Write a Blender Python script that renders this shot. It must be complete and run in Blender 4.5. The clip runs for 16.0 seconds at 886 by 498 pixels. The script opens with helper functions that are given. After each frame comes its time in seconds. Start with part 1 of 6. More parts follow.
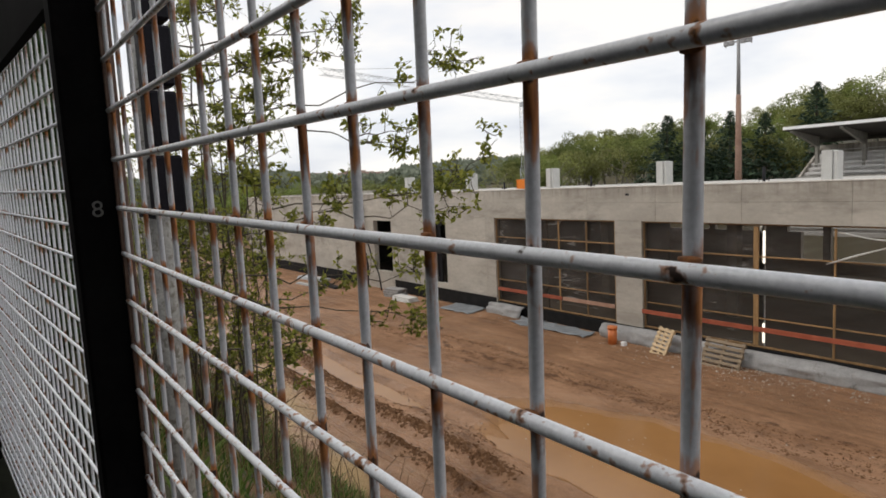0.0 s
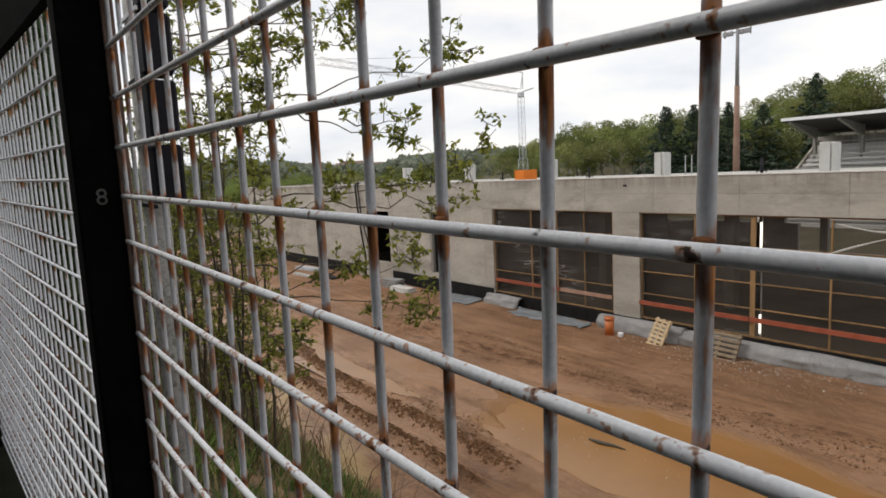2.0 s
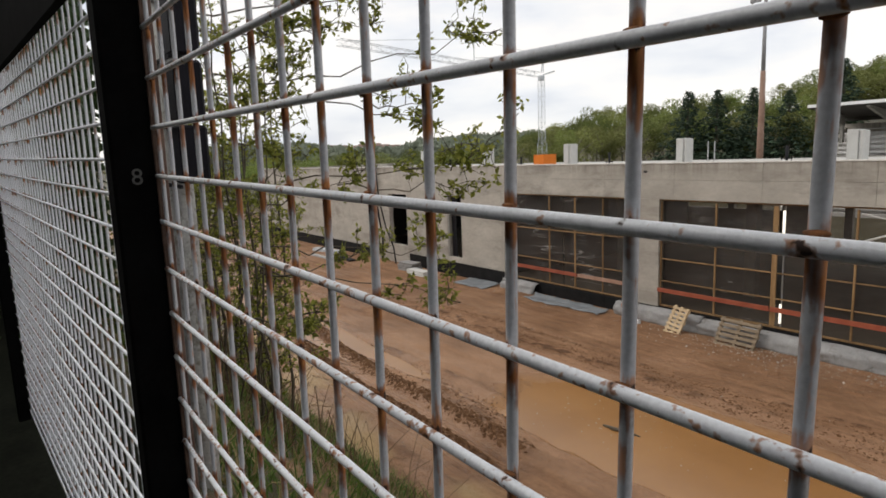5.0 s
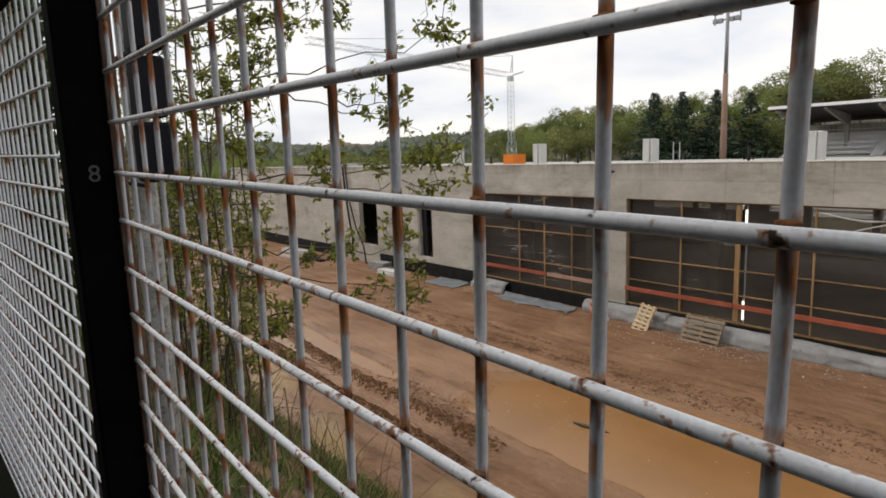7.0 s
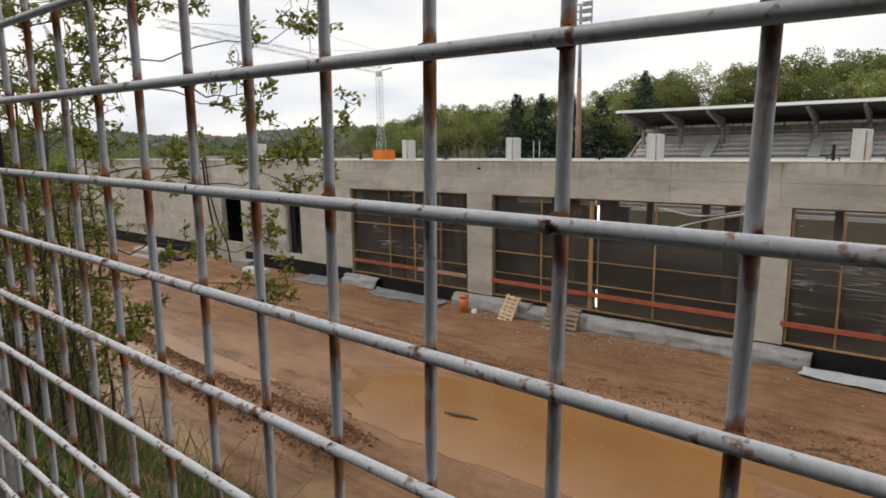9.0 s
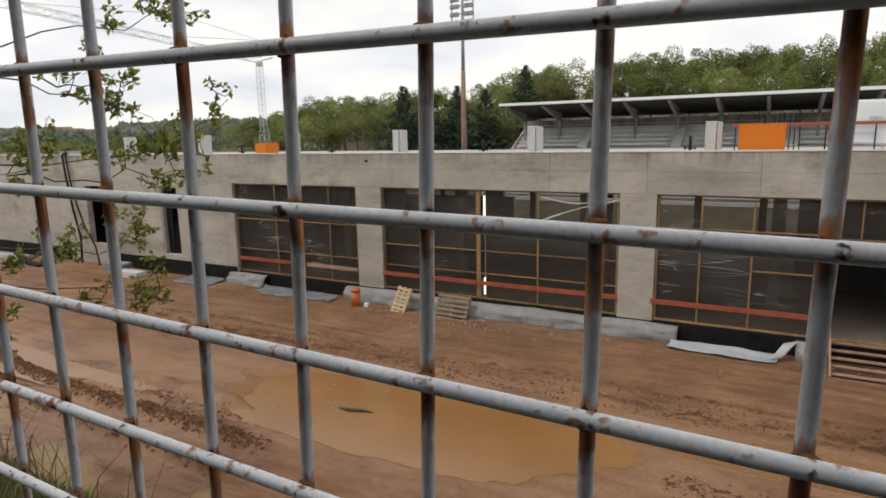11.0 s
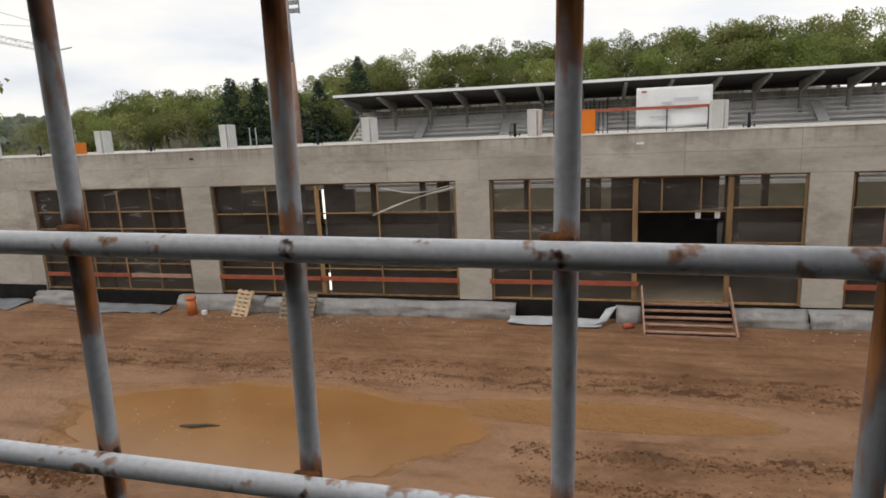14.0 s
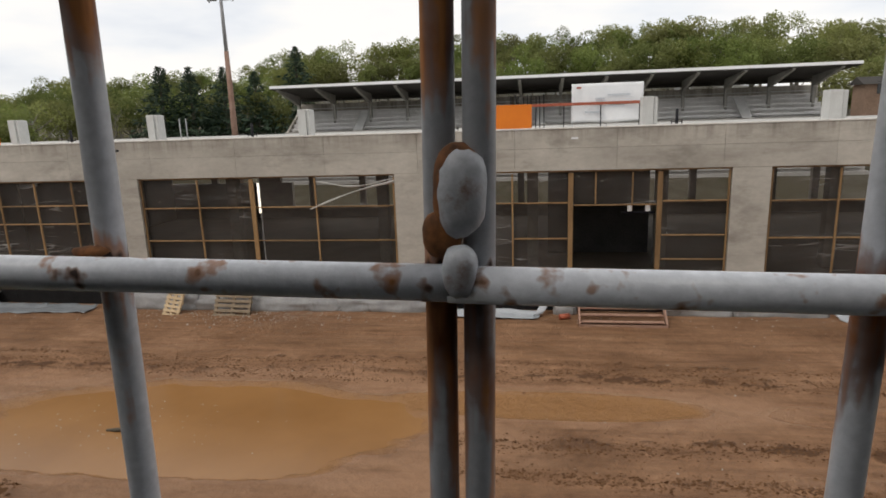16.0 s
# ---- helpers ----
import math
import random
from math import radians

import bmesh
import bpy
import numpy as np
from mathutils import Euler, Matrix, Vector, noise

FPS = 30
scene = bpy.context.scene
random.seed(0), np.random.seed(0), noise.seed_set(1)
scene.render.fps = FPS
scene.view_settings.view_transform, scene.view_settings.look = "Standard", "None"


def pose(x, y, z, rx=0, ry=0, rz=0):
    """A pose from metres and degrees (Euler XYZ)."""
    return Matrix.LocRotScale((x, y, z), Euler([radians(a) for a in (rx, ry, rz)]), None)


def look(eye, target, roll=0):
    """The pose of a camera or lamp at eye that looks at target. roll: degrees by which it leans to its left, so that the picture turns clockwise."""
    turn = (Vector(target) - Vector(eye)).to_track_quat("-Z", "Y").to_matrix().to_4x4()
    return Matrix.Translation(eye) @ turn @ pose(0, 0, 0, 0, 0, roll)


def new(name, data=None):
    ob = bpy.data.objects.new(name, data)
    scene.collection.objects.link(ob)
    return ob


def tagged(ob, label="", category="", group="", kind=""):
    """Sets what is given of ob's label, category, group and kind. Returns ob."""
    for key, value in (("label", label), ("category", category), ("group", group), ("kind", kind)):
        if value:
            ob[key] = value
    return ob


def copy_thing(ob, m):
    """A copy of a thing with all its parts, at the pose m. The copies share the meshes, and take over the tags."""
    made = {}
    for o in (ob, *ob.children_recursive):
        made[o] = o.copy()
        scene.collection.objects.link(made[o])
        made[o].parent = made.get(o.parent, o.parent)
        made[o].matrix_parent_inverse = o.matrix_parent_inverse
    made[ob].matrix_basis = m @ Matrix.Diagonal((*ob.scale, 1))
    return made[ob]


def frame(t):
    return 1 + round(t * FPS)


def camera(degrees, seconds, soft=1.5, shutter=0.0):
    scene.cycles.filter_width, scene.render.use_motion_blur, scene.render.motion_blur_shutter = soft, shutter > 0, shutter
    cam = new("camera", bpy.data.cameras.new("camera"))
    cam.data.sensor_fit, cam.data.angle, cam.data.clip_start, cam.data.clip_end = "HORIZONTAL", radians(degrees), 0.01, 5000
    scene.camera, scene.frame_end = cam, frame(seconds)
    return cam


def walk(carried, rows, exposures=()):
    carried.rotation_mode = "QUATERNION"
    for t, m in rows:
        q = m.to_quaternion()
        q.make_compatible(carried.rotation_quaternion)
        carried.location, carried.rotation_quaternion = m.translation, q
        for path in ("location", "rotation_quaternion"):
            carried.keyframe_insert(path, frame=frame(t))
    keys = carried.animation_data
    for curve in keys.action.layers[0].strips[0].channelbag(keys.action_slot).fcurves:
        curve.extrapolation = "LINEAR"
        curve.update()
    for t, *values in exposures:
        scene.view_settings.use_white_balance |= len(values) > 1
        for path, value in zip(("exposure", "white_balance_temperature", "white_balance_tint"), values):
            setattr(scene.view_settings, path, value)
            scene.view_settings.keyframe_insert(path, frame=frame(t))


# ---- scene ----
cam = camera(72.14, 16.0, soft=1.7)
PATH = [
    (0, pose(0.1735, -0.1755, 0.0309, 83.584, 3.032, 52.372)),
    (0.5, pose(0.1737, -0.1785, 0.0300, 83.588, 2.828, 52.133)),
    (1, pose(0.1735, -0.1796, 0.0291, 83.282, 2.815, 52.278)),
    (1.5, pose(0.1751, -0.1824, 0.0299, 83.314, 2.647, 52.069)),
    (2, pose(0.1738, -0.1858, 0.0286, 82.705, 2.884, 52.162)),
    (2.5, pose(0.1785, -0.1951, 0.0301, 81.853, 2.000, 51.757)),
    (3, pose(0.1728, -0.2007, 0.0296, 80.780, 1.821, 51.975)),
    (3.5, pose(0.1678, -0.2015, 0.0309, 80.954, 2.094, 52.532)),
    (4, pose(0.1629, -0.2031, 0.0312, 81.255, 2.185, 53.916)),
    (6.5, pose(0.1439, -0.1954, 0.0272, 81.171, 2.283, 52.570)),
    (7, pose(0.1467, -0.1946, 0.0265, 81.114, 2.020, 51.050)),
    (7.5, pose(0.1544, -0.1977, 0.0285, 81.061, 1.887, 48.597)),
    (8, pose(0.1662, -0.2049, 0.0292, 80.807, 1.278, 44.384)),
    (10.5, pose(0.2361, -0.2207, 0.0307, 79.778, 1.272, 32.449)),
    (11, pose(0.2646, -0.2103, 0.0297, 79.513, 1.157, 28.652)),
    (11.5, pose(0.2829, -0.1965, 0.0282, 79.211, 1.719, 25.840)),
    (12, pose(0.3034, -0.1768, 0.0296, 79.084, 2.349, 22.485)),
    (12.5, pose(0.3231, -0.1634, 0.0286, 78.889, 2.626, 19.869)),
    (13, pose(0.3381, -0.1568, 0.0264, 78.730, 2.872, 17.909)),
    (13.5, pose(0.3455, -0.1504, 0.0251, 78.488, 2.903, 15.983)),
    (14, pose(0.3587, -0.1433, 0.0246, 78.252, 2.644, 13.703)),
    (14.5, pose(0.3752, -0.1354, 0.0214, 77.672, 2.250, 11.177)),
    (15, pose(0.3889, -0.1275, 0.0205, 77.410, 2.357, 9.386)),
    (15.5, pose(0.4082, -0.1197, 0.0211, 77.456, 2.298, 7.991)),
    (16, pose(0.4401, -0.1093, 0.0220, 77.424, 1.979, 8.279)),
]
walk(cam, PATH, exposures=[(0, 0.08, 6850, 11), (16, 0.03, 6850, 11)])

# ---- world and sun: bright overcast ----
SUN_EL, SUN_AZ = 50.0, 228.0
world = bpy.data.worlds.new("overcast")
scene.world = world
world.use_nodes = True
wn, wl = world.node_tree.nodes, world.node_tree.links
wn.clear()


def node(nodes, kind, **values):
    n = nodes.new(kind)
    for key, value in values.items():
        n.inputs[key].default_value = value
    return n


def ramp(nodes, stops):
    n = nodes.new("ShaderNodeValToRGB")
    e = n.color_ramp.elements
    while len(e) < len(stops):
        e.new(0.5)
    for k, (pos, col) in enumerate(stops):
        e[k].position = pos
        e[k].color = (*col, 1)
    return n


w_out = wn.new("ShaderNodeOutputWorld")
w_bg = node(wn, "ShaderNodeBackground", Strength=1.0)
w_co = wn.new("ShaderNodeTexCoord")
w_sky = wn.new("ShaderNodeTexSky")
w_sky.sky_type = "NISHITA"
w_sky.sun_disc = False
w_sky.sun_elevation = radians(SUN_EL)
w_sky.sun_rotation = radians(SUN_AZ)
w_dim = wn.new("ShaderNodeVectorMath")
w_dim.operation = "SCALE"
w_dim.inputs["Scale"].default_value = 0.12
w_map = wn.new("ShaderNodeMapping")
w_map.inputs["Scale"].default_value = (1.6, 1.6, 5.0)
w_noise = node(wn, "ShaderNodeTexNoise", Scale=1.7, Detail=5.0, Roughness=0.5)
w_ramp = ramp(wn, [(0.30, (0.66, 0.72, 0.83)), (0.43, (0.86, 0.90, 0.96)), (0.54, (1.0, 1.0, 1.0)), (0.8, (1.0, 1.0, 1.0))])
w_sep = wn.new("ShaderNodeSeparateXYZ")
w_up = ramp(wn, [(0.0, (1.04, 1.04, 1.04)), (0.15, (1.04, 1.04, 1.04)), (0.4, (0.98, 0.98, 0.98)), (1.0, (1.0, 1.0, 1.0))])
w_mul = wn.new("ShaderNodeMix")
w_mul.data_type, w_mul.blend_type = "RGBA", "MULTIPLY"
w_mul.inputs["Factor"].default_value = 1
w_mix = wn.new("ShaderNodeMix")
w_mix.data_type = "RGBA"
w_mix.inputs["Factor"].default_value = 0.9
wl.new(w_co.outputs["Generated"], w_map.inputs["Vector"])
wl.new(w_map.outputs["Vector"], w_noise.inputs["Vector"])
wl.new(w_noise.outputs["Fac"], w_ramp.inputs["Fac"])
wl.new(w_co.outputs["Generated"], w_sep.inputs["Vector"])
wl.new(w_sep.outputs["Z"], w_up.inputs["Fac"])
wl.new(w_ramp.outputs["Color"], w_mul.inputs["A"])
wl.new(w_up.outputs["Color"], w_mul.inputs["B"])
wl.new(w_sky.outputs["Color"], w_dim.inputs[0])
wl.new(w_dim.outputs["Vector"], w_mix.inputs["A"])
wl.new(w_mul.outputs["Result"], w_mix.inputs["B"])
wl.new(w_mix.outputs["Result"], w_bg.inputs["Color"])
wl.new(w_bg.outputs["Background"], w_out.inputs["Surface"])

sun_data = bpy.data.lights.new("sun", "SUN")
sun_data.energy, sun_data.angle, sun_data.color = 1.0, radians(22), (1.0, 0.96, 0.9)
sun = new("sun", sun_data)
sa, se = radians(SUN_AZ), radians(SUN_EL)
sun.matrix_world = look((20 * math.sin(sa) * math.cos(se), 20 * math.cos(sa) * math.cos(se), 20 * math.sin(se)), (0, 0, 0))


# ---- materials ----
def mat(name, a, b, scale=3.0, fine=40.0, rough=0.7, bump=0.2, metal=0.0, spread=0.0, stain=None, stretch=(1, 1, 1), depth=0.01, spec=0.5, grain_by=0.22):
    """Two colours over coarse noise, fine grain, relief; spread varies pieces by Object Info's Random."""
    m = bpy.data.materials.new(name)
    m.use_nodes = True
    n, l = m.node_tree.nodes, m.node_tree.links
    bs = n["Principled BSDF"]
    co = n.new("ShaderNodeTexCoord")
    mp = n.new("ShaderNodeMapping")
    mp.inputs["Scale"].default_value = stretch
    l.new(co.outputs["Object"], mp.inputs["Vector"])
    big = node(n, "ShaderNodeTexNoise", Scale=scale, Detail=6.0, Roughness=0.6)
    small = node(n, "ShaderNodeTexNoise", Scale=fine, Detail=4.0, Roughness=0.6)
    l.new(mp.outputs["Vector"], big.inputs["Vector"])
    l.new(mp.outputs["Vector"], small.inputs["Vector"])
    rp = ramp(n, [(0.3, a), (0.7, b)])
    l.new(big.outputs["Fac"], rp.inputs["Fac"])
    grain = ramp(n, [(0.3, (1 - grain_by,) * 3), (0.7, (1 + grain_by * 0.6,) * 3)])
    l.new(small.outputs["Fac"], grain.inputs["Fac"])
    mu = n.new("ShaderNodeMix")
    mu.data_type, mu.blend_type = "RGBA", "MULTIPLY"
    mu.inputs["Factor"].default_value = 1
    l.new(rp.outputs["Color"], mu.inputs["A"])
    l.new(grain.outputs["Color"], mu.inputs["B"])
    col = mu.outputs["Result"]
    if stain:
        sc, lo, hi, scol = stain
        sn = node(n, "ShaderNodeTexNoise", Scale=sc, Detail=8.0, Roughness=0.65)
        l.new(mp.outputs["Vector"], sn.inputs["Vector"])
        sr = ramp(n, [(lo, (0, 0, 0)), (hi, (1, 1, 1))])
        l.new(sn.outputs["Fac"], sr.inputs["Fac"])
        sm = n.new("ShaderNodeMix")
        sm.data_type = "RGBA"
        sm.inputs["B"].default_value = (*scol, 1)
        l.new(sr.outputs["Color"], sm.inputs["Factor"])
        l.new(col, sm.inputs["A"])
        col = sm.outputs["Result"]
    if spread:
        oi = n.new("ShaderNodeObjectInfo")
        mr = node(n, "ShaderNodeMapRange", **{"To Min": 1 - spread, "To Max": 1 + spread})
        l.new(oi.outputs["Random"], mr.inputs["Value"])
        sv = n.new("ShaderNodeVectorMath")
        sv.operation = "SCALE"
        l.new(col, sv.inputs[0])
        l.new(mr.outputs["Result"], sv.inputs["Scale"])
        col = sv.outputs["Vector"]
    l.new(col, bs.inputs["Base Color"])
    bs.inputs["Roughness"].default_value = rough
    bs.inputs["Metallic"].default_value = metal
    bs.inputs["Specular IOR Level"].default_value = spec
    if bump:
        bp = node(n, "ShaderNodeBump", Strength=bump, Distance=depth)
        l.new(small.outputs["Fac"], bp.inputs["Height"])
        l.new(bp.outputs["Normal"], bs.inputs["Normal"])
    return m


S = 0.07


def bar_material(name, axis, less=0.0, bright=1.0):
    """Grey paint, rust that bleeds from the welds every S metres along the bar, dark scale at each weld."""
    m = bpy.data.materials.new(name)
    m.use_nodes = True
    n, l = m.node_tree.nodes, m.node_tree.links
    bs = n["Principled BSDF"]

    def maths(op, a, b=None, c=None):
        q = n.new("ShaderNodeMath")
        q.operation = op
        for k, v in enumerate((a, b, c)):
            if v is None:
                continue
            if isinstance(v, (int, float)):
                q.inputs[k].default_value = v
            else:
                l.new(v, q.inputs[k])
        return q.outputs[0]

    co = n.new("ShaderNodeTexCoord")
    oi = n.new("ShaderNodeObjectInfo")
    sh = n.new("ShaderNodeCombineXYZ")
    shift = maths("MULTIPLY", oi.outputs["Random"], 37.0)
    l.new(shift, sh.inputs["X"])
    l.new(shift, sh.inputs["Z"])
    off = n.new("ShaderNodeVectorMath")
    off.operation = "ADD"
    l.new(co.outputs["Object"], off.inputs[0])
    l.new(sh.outputs[0], off.inputs[1])
    sep = n.new("ShaderNodeSeparateXYZ")
    l.new(co.outputs["Object"], sep.inputs[0])
    period = S if axis == "X" else 1.015 * S
    dist = maths("PINGPONG", maths("ADD", sep.outputs[axis], 0.0 if axis == "X" else period / 2), period / 2)
    # rust runs down from a weld much farther than up
    above = maths("MODULO", maths("ADD", sep.outputs[axis], period * 100.5), period)
    below = maths("SUBTRACT", period, above)

    def tex(scale, detail, rough):
        t = node(n, "ShaderNodeTexNoise", Scale=scale, Detail=detail, Roughness=rough)
        l.new(off.outputs[0], t.inputs["Vector"])
        return t.outputs["Fac"]

    # rust on the uprights runs in streaks along the bar
    run = n.new("ShaderNodeMapping")
    run.inputs["Scale"].default_value = (1.0, 1.0, 1.0 if axis == "X" else 0.13)
    l.new(off.outputs[0], run.inputs["Vector"])
    streak = node(n, "ShaderNodeTexNoise", Scale=175.0 if axis == "X" else 260.0, Detail=2.5, Roughness=0.5)
    l.new(run.outputs[0], streak.inputs["Vector"])
    big, mid, fine = tex(14.0, 5.0, 0.6), streak.outputs["Fac"], tex(420.0, 4.0, 0.6)
    near = node(n, "ShaderNodeMapRange", **{"From Min": 0.0, "From Max": 0.010 if axis == "X" else 0.042, "To Min": 0.05 if axis == "X" else 0.27, "To Max": 0.0})
    l.new(dist if axis == "X" else maths("MINIMUM", below, maths("MULTIPLY", above, 3.5)), near.inputs["Value"])
    patchy = node(n, "ShaderNodeMapRange", **{"From Min": 0.36, "From Max": 0.58, "To Min": 0.15, "To Max": 1.4})
    l.new(big, patchy.inputs["Value"])
    bleed = maths("MULTIPLY", near.outputs["Result"], patchy.outputs["Result"])
    own = maths("MULTIPLY", oi.outputs["Random"], 0.04)
    amount = maths("ADD", maths("ADD", maths("MULTIPLY_ADD", mid, 0.68 if axis == "X" else 0.5, maths("MULTIPLY", big, 0.32 if axis == "X" else 0.4)), bleed), maths("MULTIPLY_ADD", fine, 0.10, own))
    lo = (0.640 if axis == "X" else 0.60) + less
    wide = 1.5 if axis == "X" else 2.2
    stain = ramp(n, [(lo, (0, 0, 0)), (lo + 0.03 * wide, (0.7, 0.7, 0.7)), (lo + 0.08 * wide, (1, 1, 1))])
    l.new(amount, stain.inputs["Fac"])
    close = node(n, "ShaderNodeMapRange", **{"From Min": 0.0026, "From Max": 0.0058, "To Min": 0.135 if axis == "X" else 0.24, "To Max": 0.0})
    l.new(dist, close.inputs["Value"])
    scale_mask = ramp(n, [(0.72, (0, 0, 0)), (0.82, (1, 1, 1))])
    l.new(maths("ADD", close.outputs["Result"], mid), scale_mask.inputs["Fac"])
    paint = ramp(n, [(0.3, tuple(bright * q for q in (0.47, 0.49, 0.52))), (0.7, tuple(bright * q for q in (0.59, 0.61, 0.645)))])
    l.new(fine, paint.inputs["Fac"])
    warm = 1.0 if axis == "X" else 1.35
    rust = ramp(n, [(p, tuple(warm * q for q in c)) for p, c in ((0.34, (0.055, 0.022, 0.011)), (0.50, (0.19, 0.068, 0.022)), (0.66, (0.36, 0.15, 0.05)))])
    l.new(mid, rust.inputs["Fac"])
    mx = n.new("ShaderNodeMix")
    mx.data_type = "RGBA"
    l.new(stain.outputs["Color"], mx.inputs["Factor"])
    l.new(paint.outputs["Color"], mx.inputs["A"])
    l.new(rust.outputs["Color"], mx.inputs["B"])
    m2 = n.new("ShaderNodeMix")
    m2.data_type = "RGBA"
    m2.inputs["B"].default_value = (0.035, 0.018, 0.012, 1)
    l.new(scale_mask.outputs["Color"], m2.inputs["Factor"])
    l.new(mx.outputs["Result"], m2.inputs["A"])
    l.new(m2.outputs["Result"], bs.inputs["Base Color"])
    ro = node(n, "ShaderNodeMapRange", **{"To Min": 0.33, "To Max": 0.85})
    l.new(stain.outputs["Color"], ro.inputs["Value"])
    l.new(ro.outputs["Result"], bs.inputs["Roughness"])
    bp = node(n, "ShaderNodeBump", Strength=0.4, Distance=0.0007)
    l.new(maths("ADD", amount, maths("MULTIPLY", fine, 0.2)), bp.inputs["Height"])
    l.new(bp.outputs["Normal"], bs.inputs["Normal"])
    return m


# flats and the far panel lightened: skylight on them is put into the paint
M_BAR_H = bar_material("painted_bar_flat_skylit", "X", 0.0, 1.38)
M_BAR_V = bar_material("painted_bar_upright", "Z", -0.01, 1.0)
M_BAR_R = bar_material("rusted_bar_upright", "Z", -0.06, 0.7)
M_LIT_H = bar_material("lit_bar_flat", "X", 0.10, 1.5)
M_LIT_V = bar_material("lit_bar_upright", "Z", 0.10, 1.45)
M_WELD = mat("weld_paint", (0.40, 0.42, 0.445), (0.50, 0.52, 0.55), 60, 400, 0.35, 0.3, stain=(90, 0.56, 0.70, (0.18, 0.075, 0.03)), depth=0.0005)
M_POST = mat("black_post_paint", (0.0022, 0.0022, 0.0024), (0.006, 0.006, 0.006), 12, 90, 0.9, 0.3, depth=0.001, spec=0.03)
M_POST_EDGE = mat("rusty_post_edge", (0.05, 0.022, 0.012), (0.20, 0.13, 0.10), 14, 120, 0.7, 0.4, depth=0.001)
M_CHALK = mat("faded_white_paint", (0.07, 0.07, 0.07), (0.13, 0.13, 0.125), 60, 200, 0.9, 0.1)
M_CONC = mat("fair_faced_concrete", (0.372, 0.347, 0.305), (0.508, 0.478, 0.424), 0.8, 9, 0.85, 0.08, spread=0.05, stain=(1.1, 0.54, 0.76, (0.235, 0.215, 0.185)), stretch=(0.6, 1, 1.1), depth=0.004, grain_by=0.09)


def weathered_top(m, top, fade):
    """Rain stains that run down from the wall's upper edge, and darker lines left by the formwork."""
    n, l = m.node_tree.nodes, m.node_tree.links
    bs = n["Principled BSDF"]
    col = bs.inputs["Base Color"].links[0].from_socket
    co = n.new("ShaderNodeTexCoord")
    sep = n.new("ShaderNodeSeparateXYZ")
    l.new(co.outputs["Object"], sep.inputs[0])
    for scale, stretch, lo, hi, reach, tint in ((0.9, (1.0, 1.0, 0.10), 0.44, 0.62, fade, (0.60, 0.58, 0.56)), (5.0, (1.0, 1.0, 0.06), 0.50, 0.66, fade * 0.8, (0.62, 0.60, 0.58)), (0.55, (0.5, 1.0, 3.2), 0.52, 0.66, 9.0, (0.80, 0.79, 0.78))):
        mp = n.new("ShaderNodeMapping")
        mp.inputs["Scale"].default_value = stretch
        l.new(co.outputs["Object"], mp.inputs["Vector"])
        no = node(n, "ShaderNodeTexNoise", Scale=scale, Detail=7.0, Roughness=0.62)
        l.new(mp.outputs["Vector"], no.inputs["Vector"])
        rp = node(n, "ShaderNodeMapRange", **{"From Min": lo, "From Max": hi})
        l.new(no.outputs["Fac"], rp.inputs["Value"])
        fd = node(n, "ShaderNodeMapRange", **{"From Min": top - reach, "From Max": top, "To Min": 0.0 if reach < 5 else 1.0, "To Max": 1.0})
        l.new(sep.outputs["Z"], fd.inputs["Value"])
        ml = n.new("ShaderNodeMath")
        ml.operation = "MULTIPLY"
        l.new(rp.outputs["Result"], ml.inputs[0])
        l.new(fd.outputs["Result"], ml.inputs[1])
        mx = n.new("ShaderNodeMix")
        mx.data_type, mx.blend_type = "RGBA", "MULTIPLY"
        mx.inputs["B"].default_value = (*tint, 1)
        l.new(ml.outputs[0], mx.inputs["Factor"])
        l.new(col, mx.inputs["A"])
        col = mx.outputs["Result"]
    l.new(col, bs.inputs["Base Color"])


weathered_top(M_CONC, -0.52, 0.62)
M_CONC_L = mat("light_precast_concrete", (0.50, 0.50, 0.48), (0.64, 0.64, 0.62), 1.5, 20, 0.8, 0.1, spread=0.04, grain_by=0.08)
M_CONC_D = mat("old_concrete", (0.25, 0.24, 0.22), (0.36, 0.35, 0.32), 2.0, 30, 0.9, 0.3)
# near black: the dimness of the room is put into the concrete's colour
M_INSIDE = mat("dimmed_interior_concrete", (0.05, 0.05, 0.05), (0.09, 0.088, 0.085), 1.0, 20, 0.9, 0.1)
M_FLASH = mat("edge_flashing", (0.62, 0.60, 0.56), (0.80, 0.78, 0.74), 2.0, 30, 0.6, 0.05, grain_by=0.08)
M_ROOF = mat("roof_membrane", (0.36, 0.35, 0.33), (0.50, 0.49, 0.46), 0.6, 25, 0.8, 0.1)
M_TIMBER = mat("raw_timber", (0.20, 0.115, 0.048), (0.36, 0.22, 0.10), 5, 60, 0.7, 0.2, spread=0.25, stretch=(1, 1, 0.15))
M_RED = mat("red_guard_board", (0.28, 0.062, 0.030), (0.40, 0.105, 0.055), 3, 50, 0.65, 0.15, spread=0.08)
M_REDWOOD = mat("red_brown_formwork_board", (0.30, 0.165, 0.115), (0.46, 0.29, 0.21), 4, 60, 0.7, 0.2, spread=0.15)
M_RISER = mat("dark_red_brown_board", (0.10, 0.042, 0.030), (0.17, 0.075, 0.052), 4, 60, 0.75, 0.2, spread=0.1)
M_PALLET_L = mat("fresh_pallet_wood", (0.52, 0.38, 0.22), (0.68, 0.52, 0.33), 6, 70, 0.75, 0.2, spread=0.1)
M_PALLET_D = mat("weathered_pallet_wood", (0.17, 0.125, 0.08), (0.30, 0.23, 0.155), 6, 70, 0.8, 0.3, spread=0.15)
